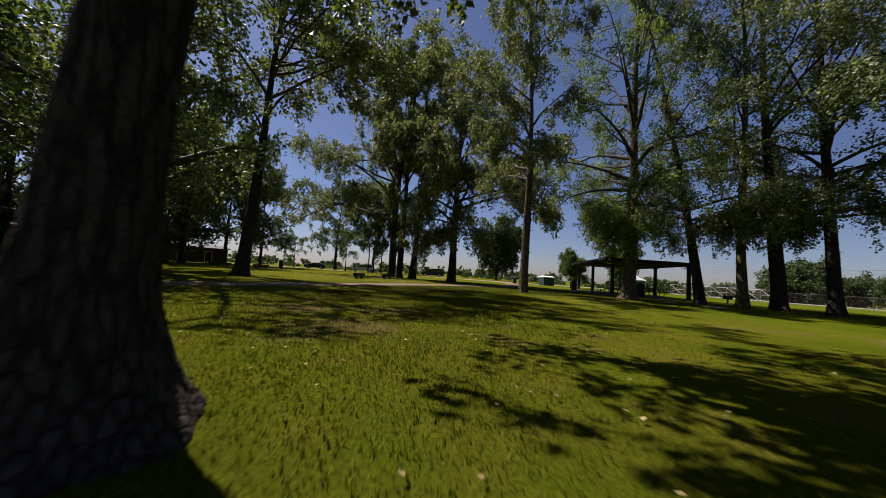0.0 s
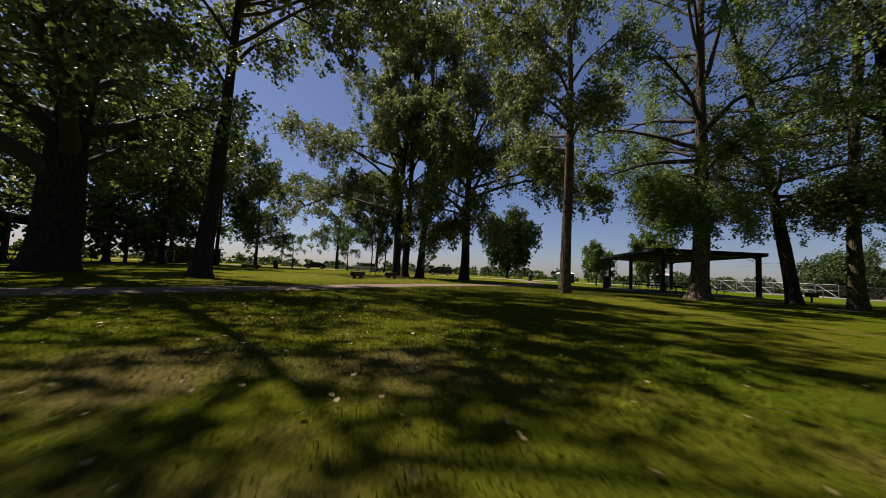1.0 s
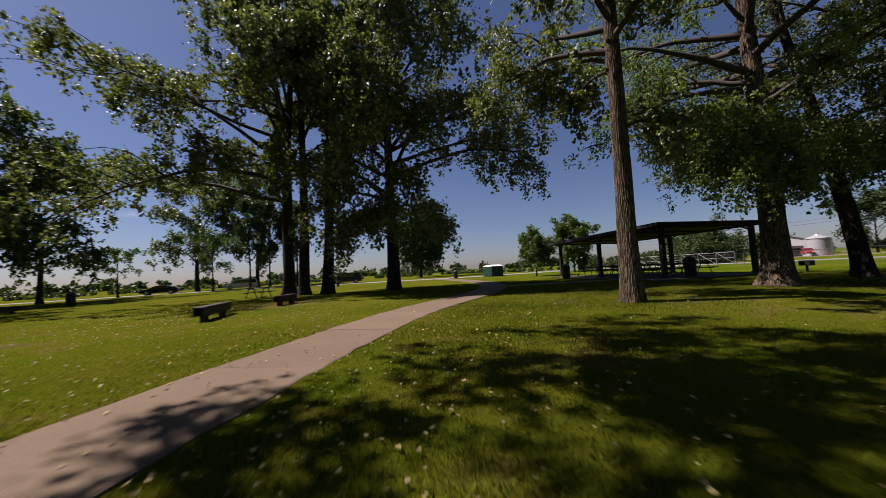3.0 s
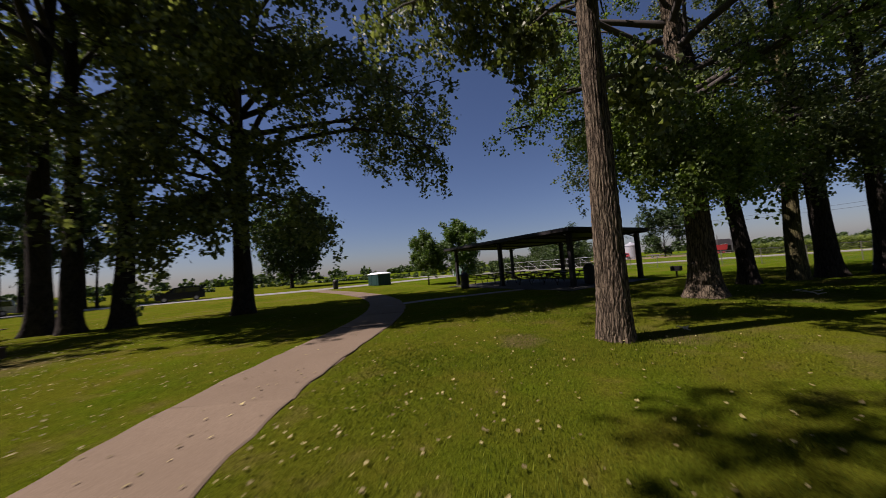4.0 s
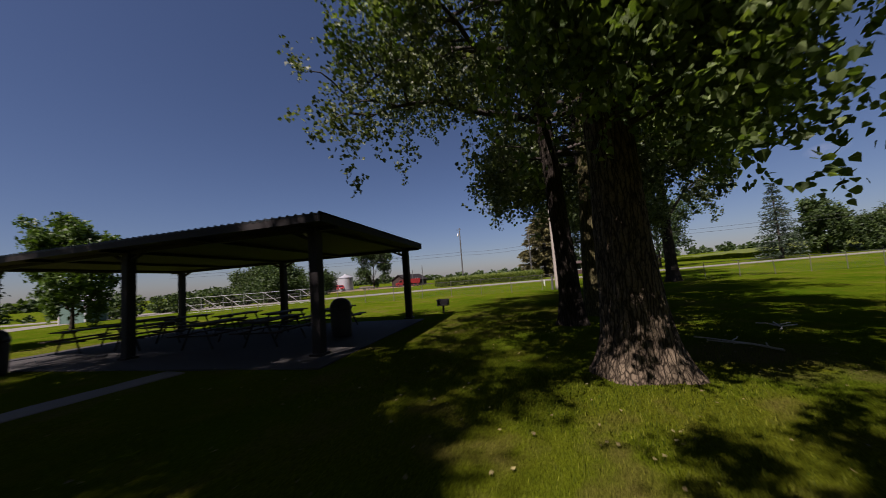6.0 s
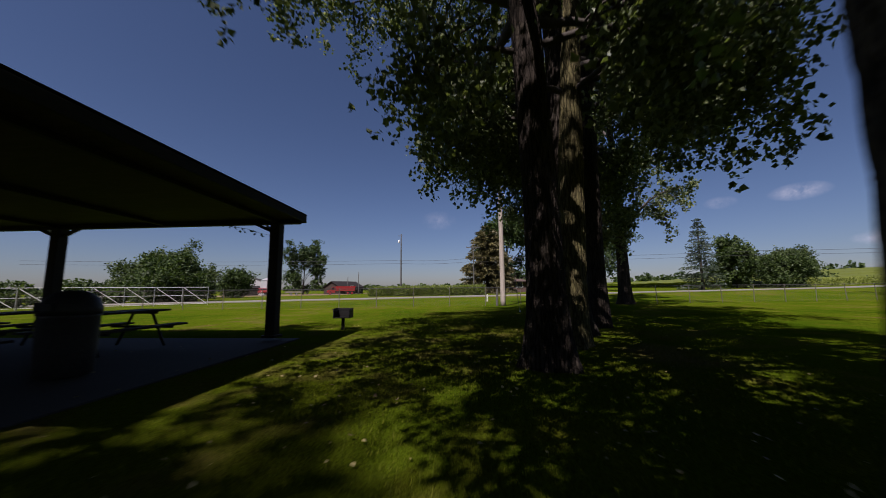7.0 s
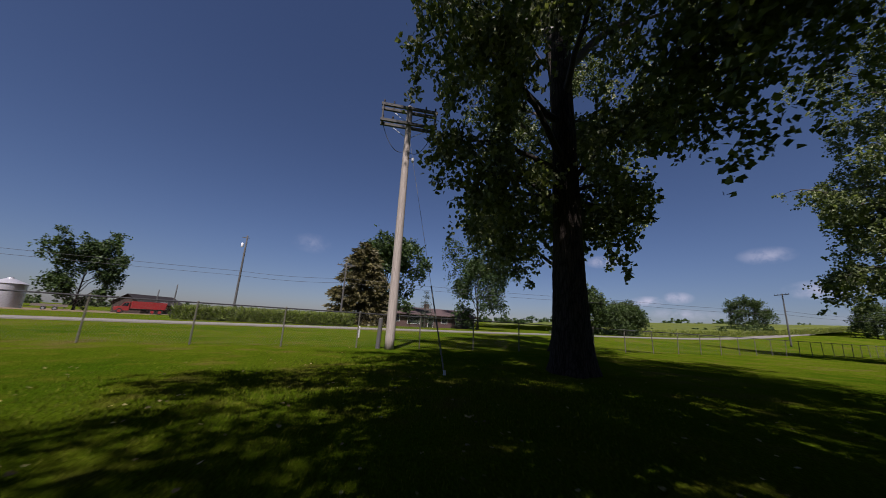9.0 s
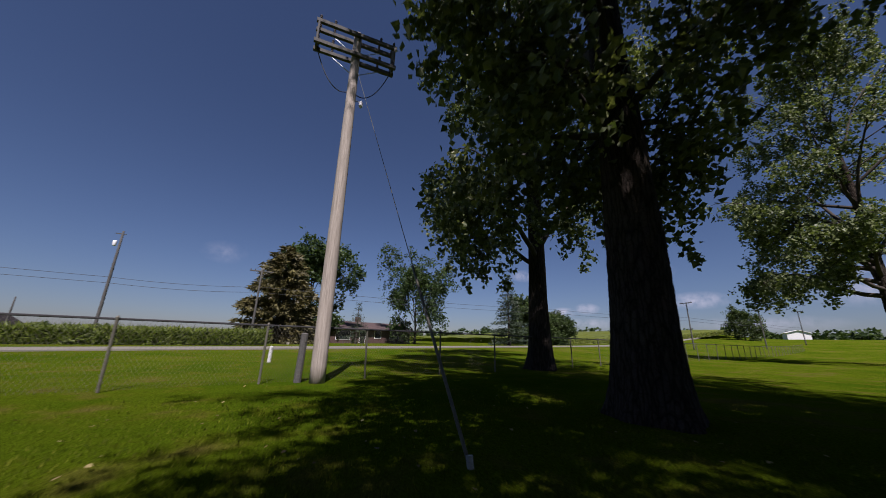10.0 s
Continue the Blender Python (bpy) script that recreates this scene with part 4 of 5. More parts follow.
# ---- shelter ----
def shelter(m, bays, label):
    """Low-pitched roof on two rows of posts 6 m apart along y; the high eave lies at -x."""
    root = thing("picnic_shelter", m, label, "shelter", "picnic shelters")
    half, tilt = 3.0 * bays, 0.018
    lap = half + 0.69
    bm = BM()
    # M_SLAB is concrete darkened to stand for the shade under the roof.
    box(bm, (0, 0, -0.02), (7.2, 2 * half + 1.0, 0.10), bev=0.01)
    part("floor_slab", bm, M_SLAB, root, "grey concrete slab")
    X = (-2.85, 3.2)

    def roof_z(x):
        return 3.24 - tilt * (x + 3.5)
    for x in X:
        for k in range(bays + 1):
            y = -half + 6.0 * k
            bm = BM()
            h = roof_z(x) - 0.2
            box(bm, (x, y, h / 2 + 0.08), (0.24, 0.24, h - 0.08), bev=0.012)
            p = part("post", bm, M_POST, root)
            bm = BM()
            box(bm, (x, y, 0.14), (0.34, 0.34, 0.06), bev=0.008)
            part("base_plate", bm, M_POST, p)
            bm = BM()
            rod(bm, (x, y + 0.11, h - 0.20), (x, y + 0.36, h + 0.02), 0.03, sides=8)
            part("bracket", bm, M_WHITE, p)
            for s in (-1, 1):
                if abs(y + 3 * s) < half:
                    bm = BM()
                    box(bm, (x, y + 0.36 * s, h - 0.10), (0.09, 0.60, 0.07), (24 * s, 0, 0), 0.008)
                    part("knee_brace", bm, M_POST, p)
        bm = BM()
        box(bm, (x, 0, roof_z(x) - 0.175), (0.16, 2 * half + 1.2, 0.11), bev=0.01)
        part("eave_beam", bm, M_POST, root)
    for k in range(2 * bays + 1):
        bm = BM()
        box(bm, (-0.15, -half + 3.0 * k, roof_z(-0.15) - 0.165), (6.7, 0.1, 0.09), (0, math.degrees(tilt), 0), 0.01)
        part("rafter", bm, M_POST, root)
    bm = BM()
    box(bm, (-0.15, 0, roof_z(-0.15) - 0.10), (6.8, 2 * half + 1.2, 0.05), (0, math.degrees(tilt), 0))
    part("ceiling_board", bm, M_CEIL, root, "brown board underside")
    # ribbed sheet: ribs run from the high side to the low side
    ys = np.linspace(-lap, lap, 34 * bays * 4 + 1)
    zs = np.where(np.arange(len(ys)) % 4 < 1, 0.035, 0.0)
    vs = [np.stack([np.full(len(ys), x), ys, roof_z(x) + zs + dz], -1) for x in (-3.65, 3.35) for dz in (0.0, -0.04)]
    n = len(ys)
    k = np.arange(n - 1)
    a, b, c, d = 0, n, 2 * n, 3 * n
    q = np.concatenate([np.stack([a + k, c + k, c + k + 1, a + k + 1], -1), np.stack([b + k, b + k + 1, d + k + 1, d + k], -1),
                        np.stack([a + k, a + k + 1, b + k + 1, b + k], -1), np.stack([c + k, d + k, d + k + 1, c + k + 1], -1)])
    child("roof_sheet", fast_mesh("roof_sheet", np.concatenate(vs), [q], M_ROOF), root, "ribbed dark metal sheet")
    for c, s, ry in (((-3.62, 0, roof_z(-3.62) - 0.10), (0.05, 2 * lap, 0.17), 0), ((3.32, 0, roof_z(3.32) - 0.10), (0.05, 2 * lap, 0.17), 0),
                     ((-0.15, -lap + 0.01, roof_z(-0.15) - 0.10), (6.9, 0.05, 0.17), math.degrees(tilt)), ((-0.15, lap - 0.01, roof_z(-0.15) - 0.10), (6.9, 0.05, 0.17), math.degrees(tilt))):
        bm = BM()
        box(bm, c, s, (0, ry, 0), 0.006)
        part("fascia", bm, M_POST, root)


shelter(pose(17.6, 36.6, 0), 2, "open picnic shelter with dark posts and low-pitched metal roof")
WEST = pose(-31.1, 20.25, 0, 0, 0, 28)
shelter(WEST, 3, "long dark picnic shelter in deep shade under trees")


def hanging_vine(a, b, seed):
    """A leafy stem caught under the eave, hanging from a to b."""
    rng = np.random.default_rng(seed)
    root = thing("hanging_vine", pose(0, 0, 0), "thin dry vine hanging under the shelter eave", "vine")
    t = np.linspace(0, 1, 9)[:, None]
    p = np.array(a) + (np.array(b) - np.array(a)) * t + rng.normal(0, 0.012, (9, 3))
    v, q = tube(p, np.linspace(0.006, 0.003, 9), 5)
    child("stem", fast_mesh("stem", v, [q], M_LIMB, True), root)
    v, q = leaf_cloud(rng, p, np.full(9, 0.05), 46, 0.06)
    child("leaves", fast_mesh("leaves", v, q, M_LEAF_FAR), root)


hanging_vine((20.8, 32.05, 2.95), (20.8, 30.8, 2.62), 61)


def picnic_table(m, wood, label, group):
    root = thing("picnic_table", m, label, "picnic table", group)
    for k in range(5):
        bm = BM()
        box(bm, (-0.30 + 0.15 * k, 0, 0.745), (0.14, 1.85, 0.04), bev=0.006)
        part("top_plank", bm, wood, root)
    for s in (-1, 1):
        for k in range(2):
            bm = BM()
            box(bm, (s * (0.60 + 0.145 * k), 0, 0.445), (0.135, 1.85, 0.04), bev=0.006)
            part("bench_plank", bm, wood, root)
    for y in (-0.62, 0.62):
        for s in (-1, 1):
            bm = BM()
            rod(bm, (s * 0.22, y, 0.72), (s * 0.58, y, 0.0), 0.028, sides=8)
            part("leg", bm, M_BLACK, root)
        bm = BM()
        box(bm, (0, y, 0.40), (1.5, 0.05, 0.05), bev=0.005)
        part("bench_bearer", bm, M_BLACK, root)
        bm = BM()
        box(bm, (0, y, 0.70), (0.7, 0.05, 0.05), bev=0.005)
        part("top_bearer", bm, M_BLACK, root)
    return root


TABLE = picnic_table(pose(16.6, 33.4, 0.08, 0, 0, 90), M_WOOD_DARK, "dark picnic table with attached benches under the shelter", "tables under the shelter")
for x, y, a in ((19.2, 33.0, 88), (16.5, 35.6, 91), (19.2, 35.2, 92), (16.6, 38.6, 89), (19.3, 37.6, 90), (16.4, 41.0, 91), (19.2, 40.2, 88), (19.3, 42.2, 90)):
    copy_thing(TABLE, pose(x, y, 0.08, 0, 0, a))
GREY_TABLE = picnic_table(pose(-11.0, 40.2, 0, 0, 0, 75), M_WOOD_DARK, "dark weathered picnic table on leaf-strewn grass", "tables on the lawn")
WEST_TABLE = picnic_table(WEST @ pose(1.6, -6.2, 0.06, 0, 0, 90), M_WOOD_DARK, "dark picnic table on the shaded slab of the long shelter", "tables under the long shelter")
for x, y, a in ((1.5, -3.6, 88), (1.6, -0.6, 92), (1.5, 2.6, 90), (1.6, 5.8, 91), (-1.4, -5.0, 90), (-1.4, -2.0, 89), (-1.5, 1.0, 92), (-1.4, 4.2, 90)):
    copy_thing(WEST_TABLE, WEST @ pose(x, y, 0.06, 0, 0, a))


def litter_bin(x, y, z, label):
    root = thing("litter_bin", pose(x, y, z), label, "litter bin", "litter bins")
    part("shell", lathe(BM(), [(0.29, 0.0), (0.31, 0.03), (0.32, 0.4), (0.325, 0.82), (0.34, 0.86)], 18), M_BIN, root, smooth=True)
    part("domed_lid", lathe(BM(), [(0.345, 0.86), (0.34, 0.96), (0.29, 1.08), (0.2, 1.17), (0.08, 1.21)], 18), M_BIN, root, smooth=True)
    bm = BM()
    box(bm, (-0.31, 0, 0.98), (0.06, 0.3, 0.12), bev=0.01)
    part("flap", bm, M_BLACK, root)
    return root


litter_bin(13.55, 39.6, 0.0, "dark domed litter bin beside a shelter post")
litter_bin(17.5, 31.7, 0.06, "dark domed litter bin under the shelter")
litter_bin(-29.7, 47.3, 0.0, "dark litter bin on open grass")
litter_bin(7.94, 61.8, 0.0, "dark litter bin beside the footpath")


def grill(x, y):
    root = thing("park_grill", pose(x, y, 0, 0, 0, 4), "black steel barbecue grill on a single post", "grill")
    bm = BM()
    box(bm, (0, 0, 0.12), (0.085, 0.085, 0.50), bev=0.006)
    part("post", bm, M_BLACK, root)
    bm = BM()
    box(bm, (0, 0, 0.365), (0.40, 0.52, 0.02), bev=0.003)
    box(bm, (0.19, 0, 0.51), (0.02, 0.52, 0.29), bev=0.003)
    for s in (-1, 1):
        box(bm, (0, s * 0.25, 0.51), (0.40, 0.02, 0.29), bev=0.003)
    part("firebox", bm, M_BLACK, root)
    for k in range(9):
        bm = BM()
        rod(bm, (-0.2, -0.22 + 0.055 * k, 0.60), (0.19, -0.22 + 0.055 * k, 0.60), 0.007, sides=6)
        part("grate_bar", bm, M_BLACK, root)
    for s in (-1, 1):
        bm = BM()
        rod(bm, (-0.1, s * 0.25, 0.62), (-0.1, s * 0.33, 0.62), 0.012, sides=8)
        part("handle", bm, M_BLACK, root)


grill(23.2, 29.75)


def bench(x, y, a, label, L=2.4):
    root = thing("park_bench", pose(x, y, 0, 0, 0, a), label, "bench", "benches on the lawn")
    for k in range(2):
        bm = BM()
        box(bm, (-0.085 + 0.17 * k, 0, 0.47), (0.165, L, 0.06), bev=0.012)
        part("seat_plank", bm, M_WOOD_DARK, root)
    for s in (-1, 1):
        bm = BM()
        box(bm, (s * 0.14, 0, 0.315), (0.05, L - 0.04, 0.245), bev=0.01)
        part("side_board", bm, M_WOOD_DARK, root)
    for s in (-1, 1):
        bm = BM()
        box(bm, (0, s * L * 0.32, 0.20), (0.22, 0.14, 0.46), bev=0.012)
        part("leg", bm, M_WOOD_DARK, root)
    return root


b0 = bench(-7.05, 26.6, 7, "long dark timber bench with boarded sides on leafy grass")
bench(-6.0, 30.9, -12, "short dark timber bench on leafy grass", 1.6)
for x, y, a in ((-27.0, 32.7, -34), (-26.3, 38.6, -8)):
    copy_thing(b0, pose(x, y, 0, 0, 0, a))


def kiosk():
    root = thing("restroom_box", pose(13.5, 61.2, 0, 0, 0, 8) @ Matrix.Scale(0.72, 4), "dark green plastic cabin with a white roof on the grass", "cabin")
    bm = BM()
    box(bm, (0, 0, 1.0), (2.5, 4.4, 2.0), bev=0.03)
    part("body", bm, M_GREENBOX, root)
    bm = BM()
    a = [bm.verts.new(c) for c in ((-1.35, -2.3, 2.0), (1.35, -2.3, 2.0), (1.35, 2.3, 2.0), (-1.35, 2.3, 2.0), (-1.35, -2.3, 2.1), (1.35, -2.3, 2.1), (1.35, 2.3, 2.1), (-1.35, 2.3, 2.1), (-0.7, -1.6, 2.36), (0.7, -1.6, 2.36), (0.7, 1.6, 2.36), (-0.7, 1.6, 2.36))]
    bm.faces.new((a[3], a[2], a[1], a[0]))
    for lo, hi in ((0, 4), (4, 8)):
        for k in range(4):
            bm.faces.new((a[lo + k], a[lo + (k + 1) % 4], a[hi + (k + 1) % 4], a[hi + k]))
    bm.faces.new(a[8:12])
    part("roof", bm, M_WHITE, root, "white moulded roof")
    for y in (-1.1, 1.1):
        bm = BM()
        box(bm, (-1.27, y, 0.98), (0.05, 0.9, 1.8), bev=0.015)
        d = part("door", bm, M_GREENBOX, root)
        bm = BM()
        box(bm, (-1.31, y + 0.36, 1.0), (0.05, 0.04, 0.16), bev=0.005)
        part("handle", bm, M_BLACK, d)
    bm = BM()
    box(bm, (0, -2.22, 1.0), (0.06, 0.04, 1.9), bev=0.008)
    part("corner_rib", bm, M_GREENBOX, root)


kiosk()


def garden_shed(x, y, a):
    root = thing("garden_shed", pose(x, y, 0, 0, 0, a), "small pale green shed with a light hipped roof", "shed")
    bm = BM()
    box(bm, (0, 0, 1.05), (2.3, 2.3, 2.1), bev=0.02)
    part("wall_shell", bm, M_SHED, root)
    bm = BM()
    rim = [bm.verts.new(v) for v in ((-1.35, -1.35, 2.08), (1.35, -1.35, 2.08), (1.35, 1.35, 2.08), (-1.35, 1.35, 2.08))]
    top = [bm.verts.new(v) for v in ((-0.08, -0.08, 2.95), (0.08, -0.08, 2.95), (0.08, 0.08, 2.95), (-0.08, 0.08, 2.95))]
    bm.faces.new(rim[::-1])
    bm.faces.new(top)
    for k in range(4):
        bm.faces.new((rim[k], rim[(k + 1) % 4], top[(k + 1) % 4], top[k]))
    part("roof", bm, M_BARRIER, root, "light hipped roof")
    for sx in (-1, 1):
        for sy in (-1, 1):
            bm = BM()
            box(bm, (sx * 1.14, sy * 1.14, 1.04), (0.12, 0.12, 2.06), bev=0.01)
            part("corner_board", bm, M_BARRIER, root)
    bm = BM()
    box(bm, (-0.35, -1.17, 0.98), (0.85, 0.05, 1.9), bev=0.01)
    d = part("door", bm, M_SHED, root)
    bm = BM()
    box(bm, (-0.02, -1.21, 1.0), (0.04, 0.05, 0.14), bev=0.005)
    part("handle", bm, M_BLACK, d)


garden_shed(31.2, 68.8, 20)


# ---- fence ----
def wire_fence():
    root = thing("wire_fence", pose(36.1, 24.57, 0, 0, 0, 8.0), "galvanised chain-link fence along the park's edge", "fence")
    H, y0, y1 = 1.26, -92.5, 32.0

    def ground_z(y):
        return rise_at(36.1 - 0.139 * y, 24.57 + 0.990 * y)
    bm = BM()
    lathe(bm, [(0.026, -0.05), (0.026, H), (0.031, H), (0.031, H + 0.03), (0.010, H + 0.06)], 8)
    first = part("post", bm, M_FENCE, root)
    first.location = (0, y0, 0)
    for k in range(1, 50):
        p = new("post", first.data)
        p.parent = root
        p.location = (0.01 * math.sin(k * 7.1), y0 + 2.5 * k, ground_z(y0 + 2.5 * k))
        p.rotation_euler = (0.025 * math.sin(k * 3.3), 0.03 * math.sin(k * 5.1), 0)
    for k in range(48):
        ya, yb = y0 + 2.5 * k, y0 + 2.5 * (k + 1)
        bm = BM()
        rod(bm, (0, ya, H + ground_z(ya)), (0, yb, H + ground_z(yb)), 0.021, sides=6)
        part("top_rail", bm, M_WIRE, root, "dark weathered rail")
    # woven wires as thin strips in both slants
    w, step = 0.0013, 0.075
    y = np.arange(y0, y1 - H, step)
    vs = []
    for s in (0, 1):
        ya, yb = (y, y + H * 0.62) if s == 0 else (y + H * 0.62, y)
        o = np.full(len(y), -0.030 - 0.003 * s)
        za, zb = ground_z(ya) + 0.03, ground_z(yb) + H - 0.02
        vs.append(np.stack([np.stack([o, ya - w, za], -1), np.stack([o, ya + w, za], -1), np.stack([o, yb + w, zb], -1), np.stack([o, yb - w, zb], -1)], 1).reshape(-1, 3))
    v = np.concatenate(vs)
    child("wire_mesh", fast_mesh("wire_mesh", v, [np.arange(len(v)).reshape(-1, 4)], M_FENCE), root, "woven diamond wire")


wire_fence()


def braced_rail():
    root = thing("braced_barrier", pose(36.6, 53.6, 0, 0, 0, 41), "long white barrier frame with slanted braces", "barrier")
    L = 12.6
    for z in (0.12, 0.85, 1.55):
        bm = BM()
        rod(bm, (0, -L / 2, z), (0, L / 2, z), 0.022 if z > 1 else 0.018, sides=8)
        part("rail", bm, M_BARRIER, root)
    for k in range(8):
        y = -L / 2 + L * k / 7
        bm = BM()
        rod(bm, (0, y, 0), (0, y, 1.55), 0.022, sides=8)
        part("upright", bm, M_GALV, root)
        if k < 7:
            bm = BM()
            box(bm, (-0.06, y + L / 14, 0.83), (0.04, 0.055, 2.02), (-50, 0, 0), 0.006)
            part("brace", bm, M_BARRIER, root)


braced_rail()


def short_post(x, y, h, r, mat, label, name="timber_post"):
    root = thing(name, pose(x, y, rise_at(x, y), 1.5, -1, 20), label, "post")
    bm = BM()
    lathe(bm, [(r * 1.05, -0.1), (r, 0.1), (r * 0.97, h * 0.6), (r * 0.95, h - 0.03), (r * 0.6, h)], 10)
    part("stake", bm, mat, root)
    bm = BM()
    rod(bm, (-r * 1.02, 0, h * 0.82), (-r * 0.8, 0, h * 0.82), 0.02, sides=6)
    part("staple", bm, M_FENCE, root)


short_post(36.15, 23.78, 1.12, 0.085, M_ARM, "dark weathered timber post beside the utility pole")
short_post(42.6, 24.05, 0.62, 0.07, M_BARRIER, "short white marker post on the verge", "marker_post")


# ---- poles and cables ----
def utility_pole(x, y, H, a, label, r=0.15, arms=2, wood=None):
    root = thing("utility_pole", pose(x, y, rise_at(x, y), 0, 0, a), label, "utility pole", "utility poles")
    part("shaft", lathe(BM(), [(r * 1.06, -0.1), (r * 1.05, 0.4), (r, H * 0.3), (r * 0.86, H * 0.7), (r * 0.7, H), (r * 0.5, H + 0.03)], 16), wood or M_POLE, root, smooth=True)
    for k in range(arms):
        z = H - 0.18 - 0.75 * k
        for s in ((-1, 1) if arms > 1 else (1,)):
            bm = BM()
            box(bm, (s * r * 0.95, 0, z), (0.10, 2.45, 0.13), bev=0.01)
            arm = part("crossarm", bm, M_ARM, root)
            for yy in (-1.12, -0.7, 0.7, 1.12):
                part("insulator", lathe(BM(), [(0.02, z + 0.06), (0.045, z + 0.10), (0.03, z + 0.14), (0.045, z + 0.18), (0.02, z + 0.23)], 8), M_BIN, arm).location = (s * r * 0.95, yy, 0)
        for s in (-1, 1):
            bm = BM()
            rod(bm, (r, s * 0.75, z - 0.05), (r * 0.8, 0, z - 0.55), 0.014, sides=6)
            part("arm_brace", bm, M_GALV, root)
    return root


def cable(name, a, b, sag, r, label, n=20, parent=None):
    t = np.linspace(0, 1, n)
    a, b = np.array(a, float), np.array(b, float)
    p = a + (b - a) * t[:, None]
    p[:, 2] -= sag * 4 * t * (1 - t)
    v, q = tube(p, np.full(n, r), 5)
    ob = new(name, fast_mesh(name, v, [q], M_WIRE, True))
    if parent:
        ob.parent = parent
    return tagged(ob, label, "cable" if not parent else "")


pole = utility_pole(35.93, 23.38, 10.3, -6, "tall weathered timber utility pole with double crossarms", 0.17, 2)
for s in (-1, 1):
    bm = BM()
    box(bm, (0, s * 1.15, 9.75), (0.42, 0.06, 0.9), bev=0.01)
    part("end_frame", bm, M_ARM, pole)
cable("jumper_cable", (0.1, 1.1, 9.3), (0.15, 0.0, 8.3), 0.55, 0.014, "", parent=pole)
cable("jumper_cable", (0.1, -1.1, 9.3), (0.15, 0.0, 8.3), 0.55, 0.014, "", parent=pole)
bm = BM()
lathe(bm, [(0.02, 7.66), (0.06, 7.72), (0.055, 7.84), (0.02, 7.9)], 10)
lamp = part("lamp_housing", bm, M_WHITE, pole)
lamp.location = (0.0, -0.3, 0.0)
bm = BM()
rod(bm, (0.0, 0.16, 7.85), (0.0, 0.0, 7.85), 0.015, sides=6)
part("lamp_arm", bm, M_GALV, lamp)
gw = thing("guy_wire", pose(0, 0, 0), "steel guy wire anchored in the lawn with a pale guard tube", "guy wire")
v, q = tube([(29.96, 23.2, 0.0), (35.8, 23.38, 9.0)], [0.006, 0.006], 5)
child("wire", fast_mesh("wire", v, [q], M_FENCE), gw)
v, q = tube([(29.98, 23.2, 0.03), (31.22, 23.24, 1.94)], [0.017, 0.017], 10)
child("guard_tube", fast_mesh("guard_tube", v, [q], M_FENCE, True), gw, "pale ribbed guard tube")
bm = BM()
rod(bm, (29.95, 23.2, -0.05), (29.98, 23.2, 0.1), 0.03, sides=8)
part("anchor_rod", bm, M_GALV, gw)

far_pole = utility_pole(73.0, 38.0, 11.4, 0, "slim utility pole with a pale transformer across the road", 0.14, 0, M_ARM)
part("transformer", lathe(BM(), [(0.13, 9.75), (0.16, 9.8), (0.16, 10.25), (0.13, 10.32)], 14), M_WHITE, far_pole, smooth=True).location = (0, 0.42, 0)
bm = BM()
box(bm, (0, 0.15, 11.1), (0.08, 0.9, 0.08), bev=0.005)
part("bracket", bm, M_ARM, far_pole)
for x, y, h in ((70.5, 24.6, 8.4), (106.5, 60.5, 5.0), (101.5, 55.6, 6.0), (59.5, -49.0, 9.0), (56.2, -73.6, 8.6), (55.9, -99.1, 8.6)):
    utility_pole(x, y, h, 75 if y < -40 else 0, "slim timber utility pole in the distance", 0.12, 1 if y < 30 else 0, M_ARM)
for z in (5.9, 6.5):
    for p, q in (((62.0, 100), (73.0, 38.0)), ((73.0, 38.0), (70.5, 24.6)), ((70.5, 24.6), (66, -20)), ((66, -20), (59.5, -49.0)), ((59.5, -49.0), (56.2, -73.6)), ((56.2, -73.6), (55.9, -99.1))):
        cable("power_cable", (*p, z), (*q, z), 0.25, 0.02, "thin dark cable strung between roadside poles")


# ---- vehicles ----
def wheel(parent, x, y, r, w, rim):
    bm = BM()
    rod(bm, (x, y - w / 2, r), (x, y + w / 2, r), r, sides=18)
    t = part("tyre", bm, M_TYRE, parent)
    bm = BM()
    rod(bm, (x, y - w / 2 - 0.01, r), (x, y + w / 2 + 0.01, r), r * 0.6, sides=14)
    part("rim", bm, rim, t)


def car(x, y, a, body, profile, glass, L, W, label, wheels, wr=0.33):
    root = thing("car", pose(x, y, 0.03, 0, 0, a), label, "car", "parked cars")
    bm = BM()
    prism(bm, profile, -W / 2, W / 2)
    bmesh.ops.bevel(bm, geom=list(bm.edges), offset=0.06, segments=2, affect="EDGES", profile=0.6)
    part("body", bm, body, root)
    for s in (-1, 1):
        bm = BM()
        prism(bm, glass, s * (W / 2 + 0.004) - 0.01, s * (W / 2 + 0.004) + 0.01)
        part("side_window", bm, M_GLASS, root)
    bm = BM()
    (x0, z0), (x1, z1) = glass[0], glass[1]
    box(bm, ((x0 + x1) / 2 + 0.14, 0, (z0 + z1) / 2 + 0.06), (0.03, W * 0.8, math.hypot(x1 - x0, z1 - z0) * 0.9), (0, -math.degrees(math.atan2(x0 - x1, z1 - z0)), 0), 0.01)
    part("windscreen", bm, M_GLASS, root)
    for wx in wheels:
        for s in (-1, 1):
            wheel(root, wx, s * (W / 2 - 0.1), wr, 0.22, M_GALV)
    for s in (-1, 1):
        bm = BM()
        box(bm, (L / 2 - 0.06, s * W * 0.36, 0.68), (0.1, 0.34, 0.14), bev=0.03)
        part("headlight", bm, M_WHITE, root)
    return root


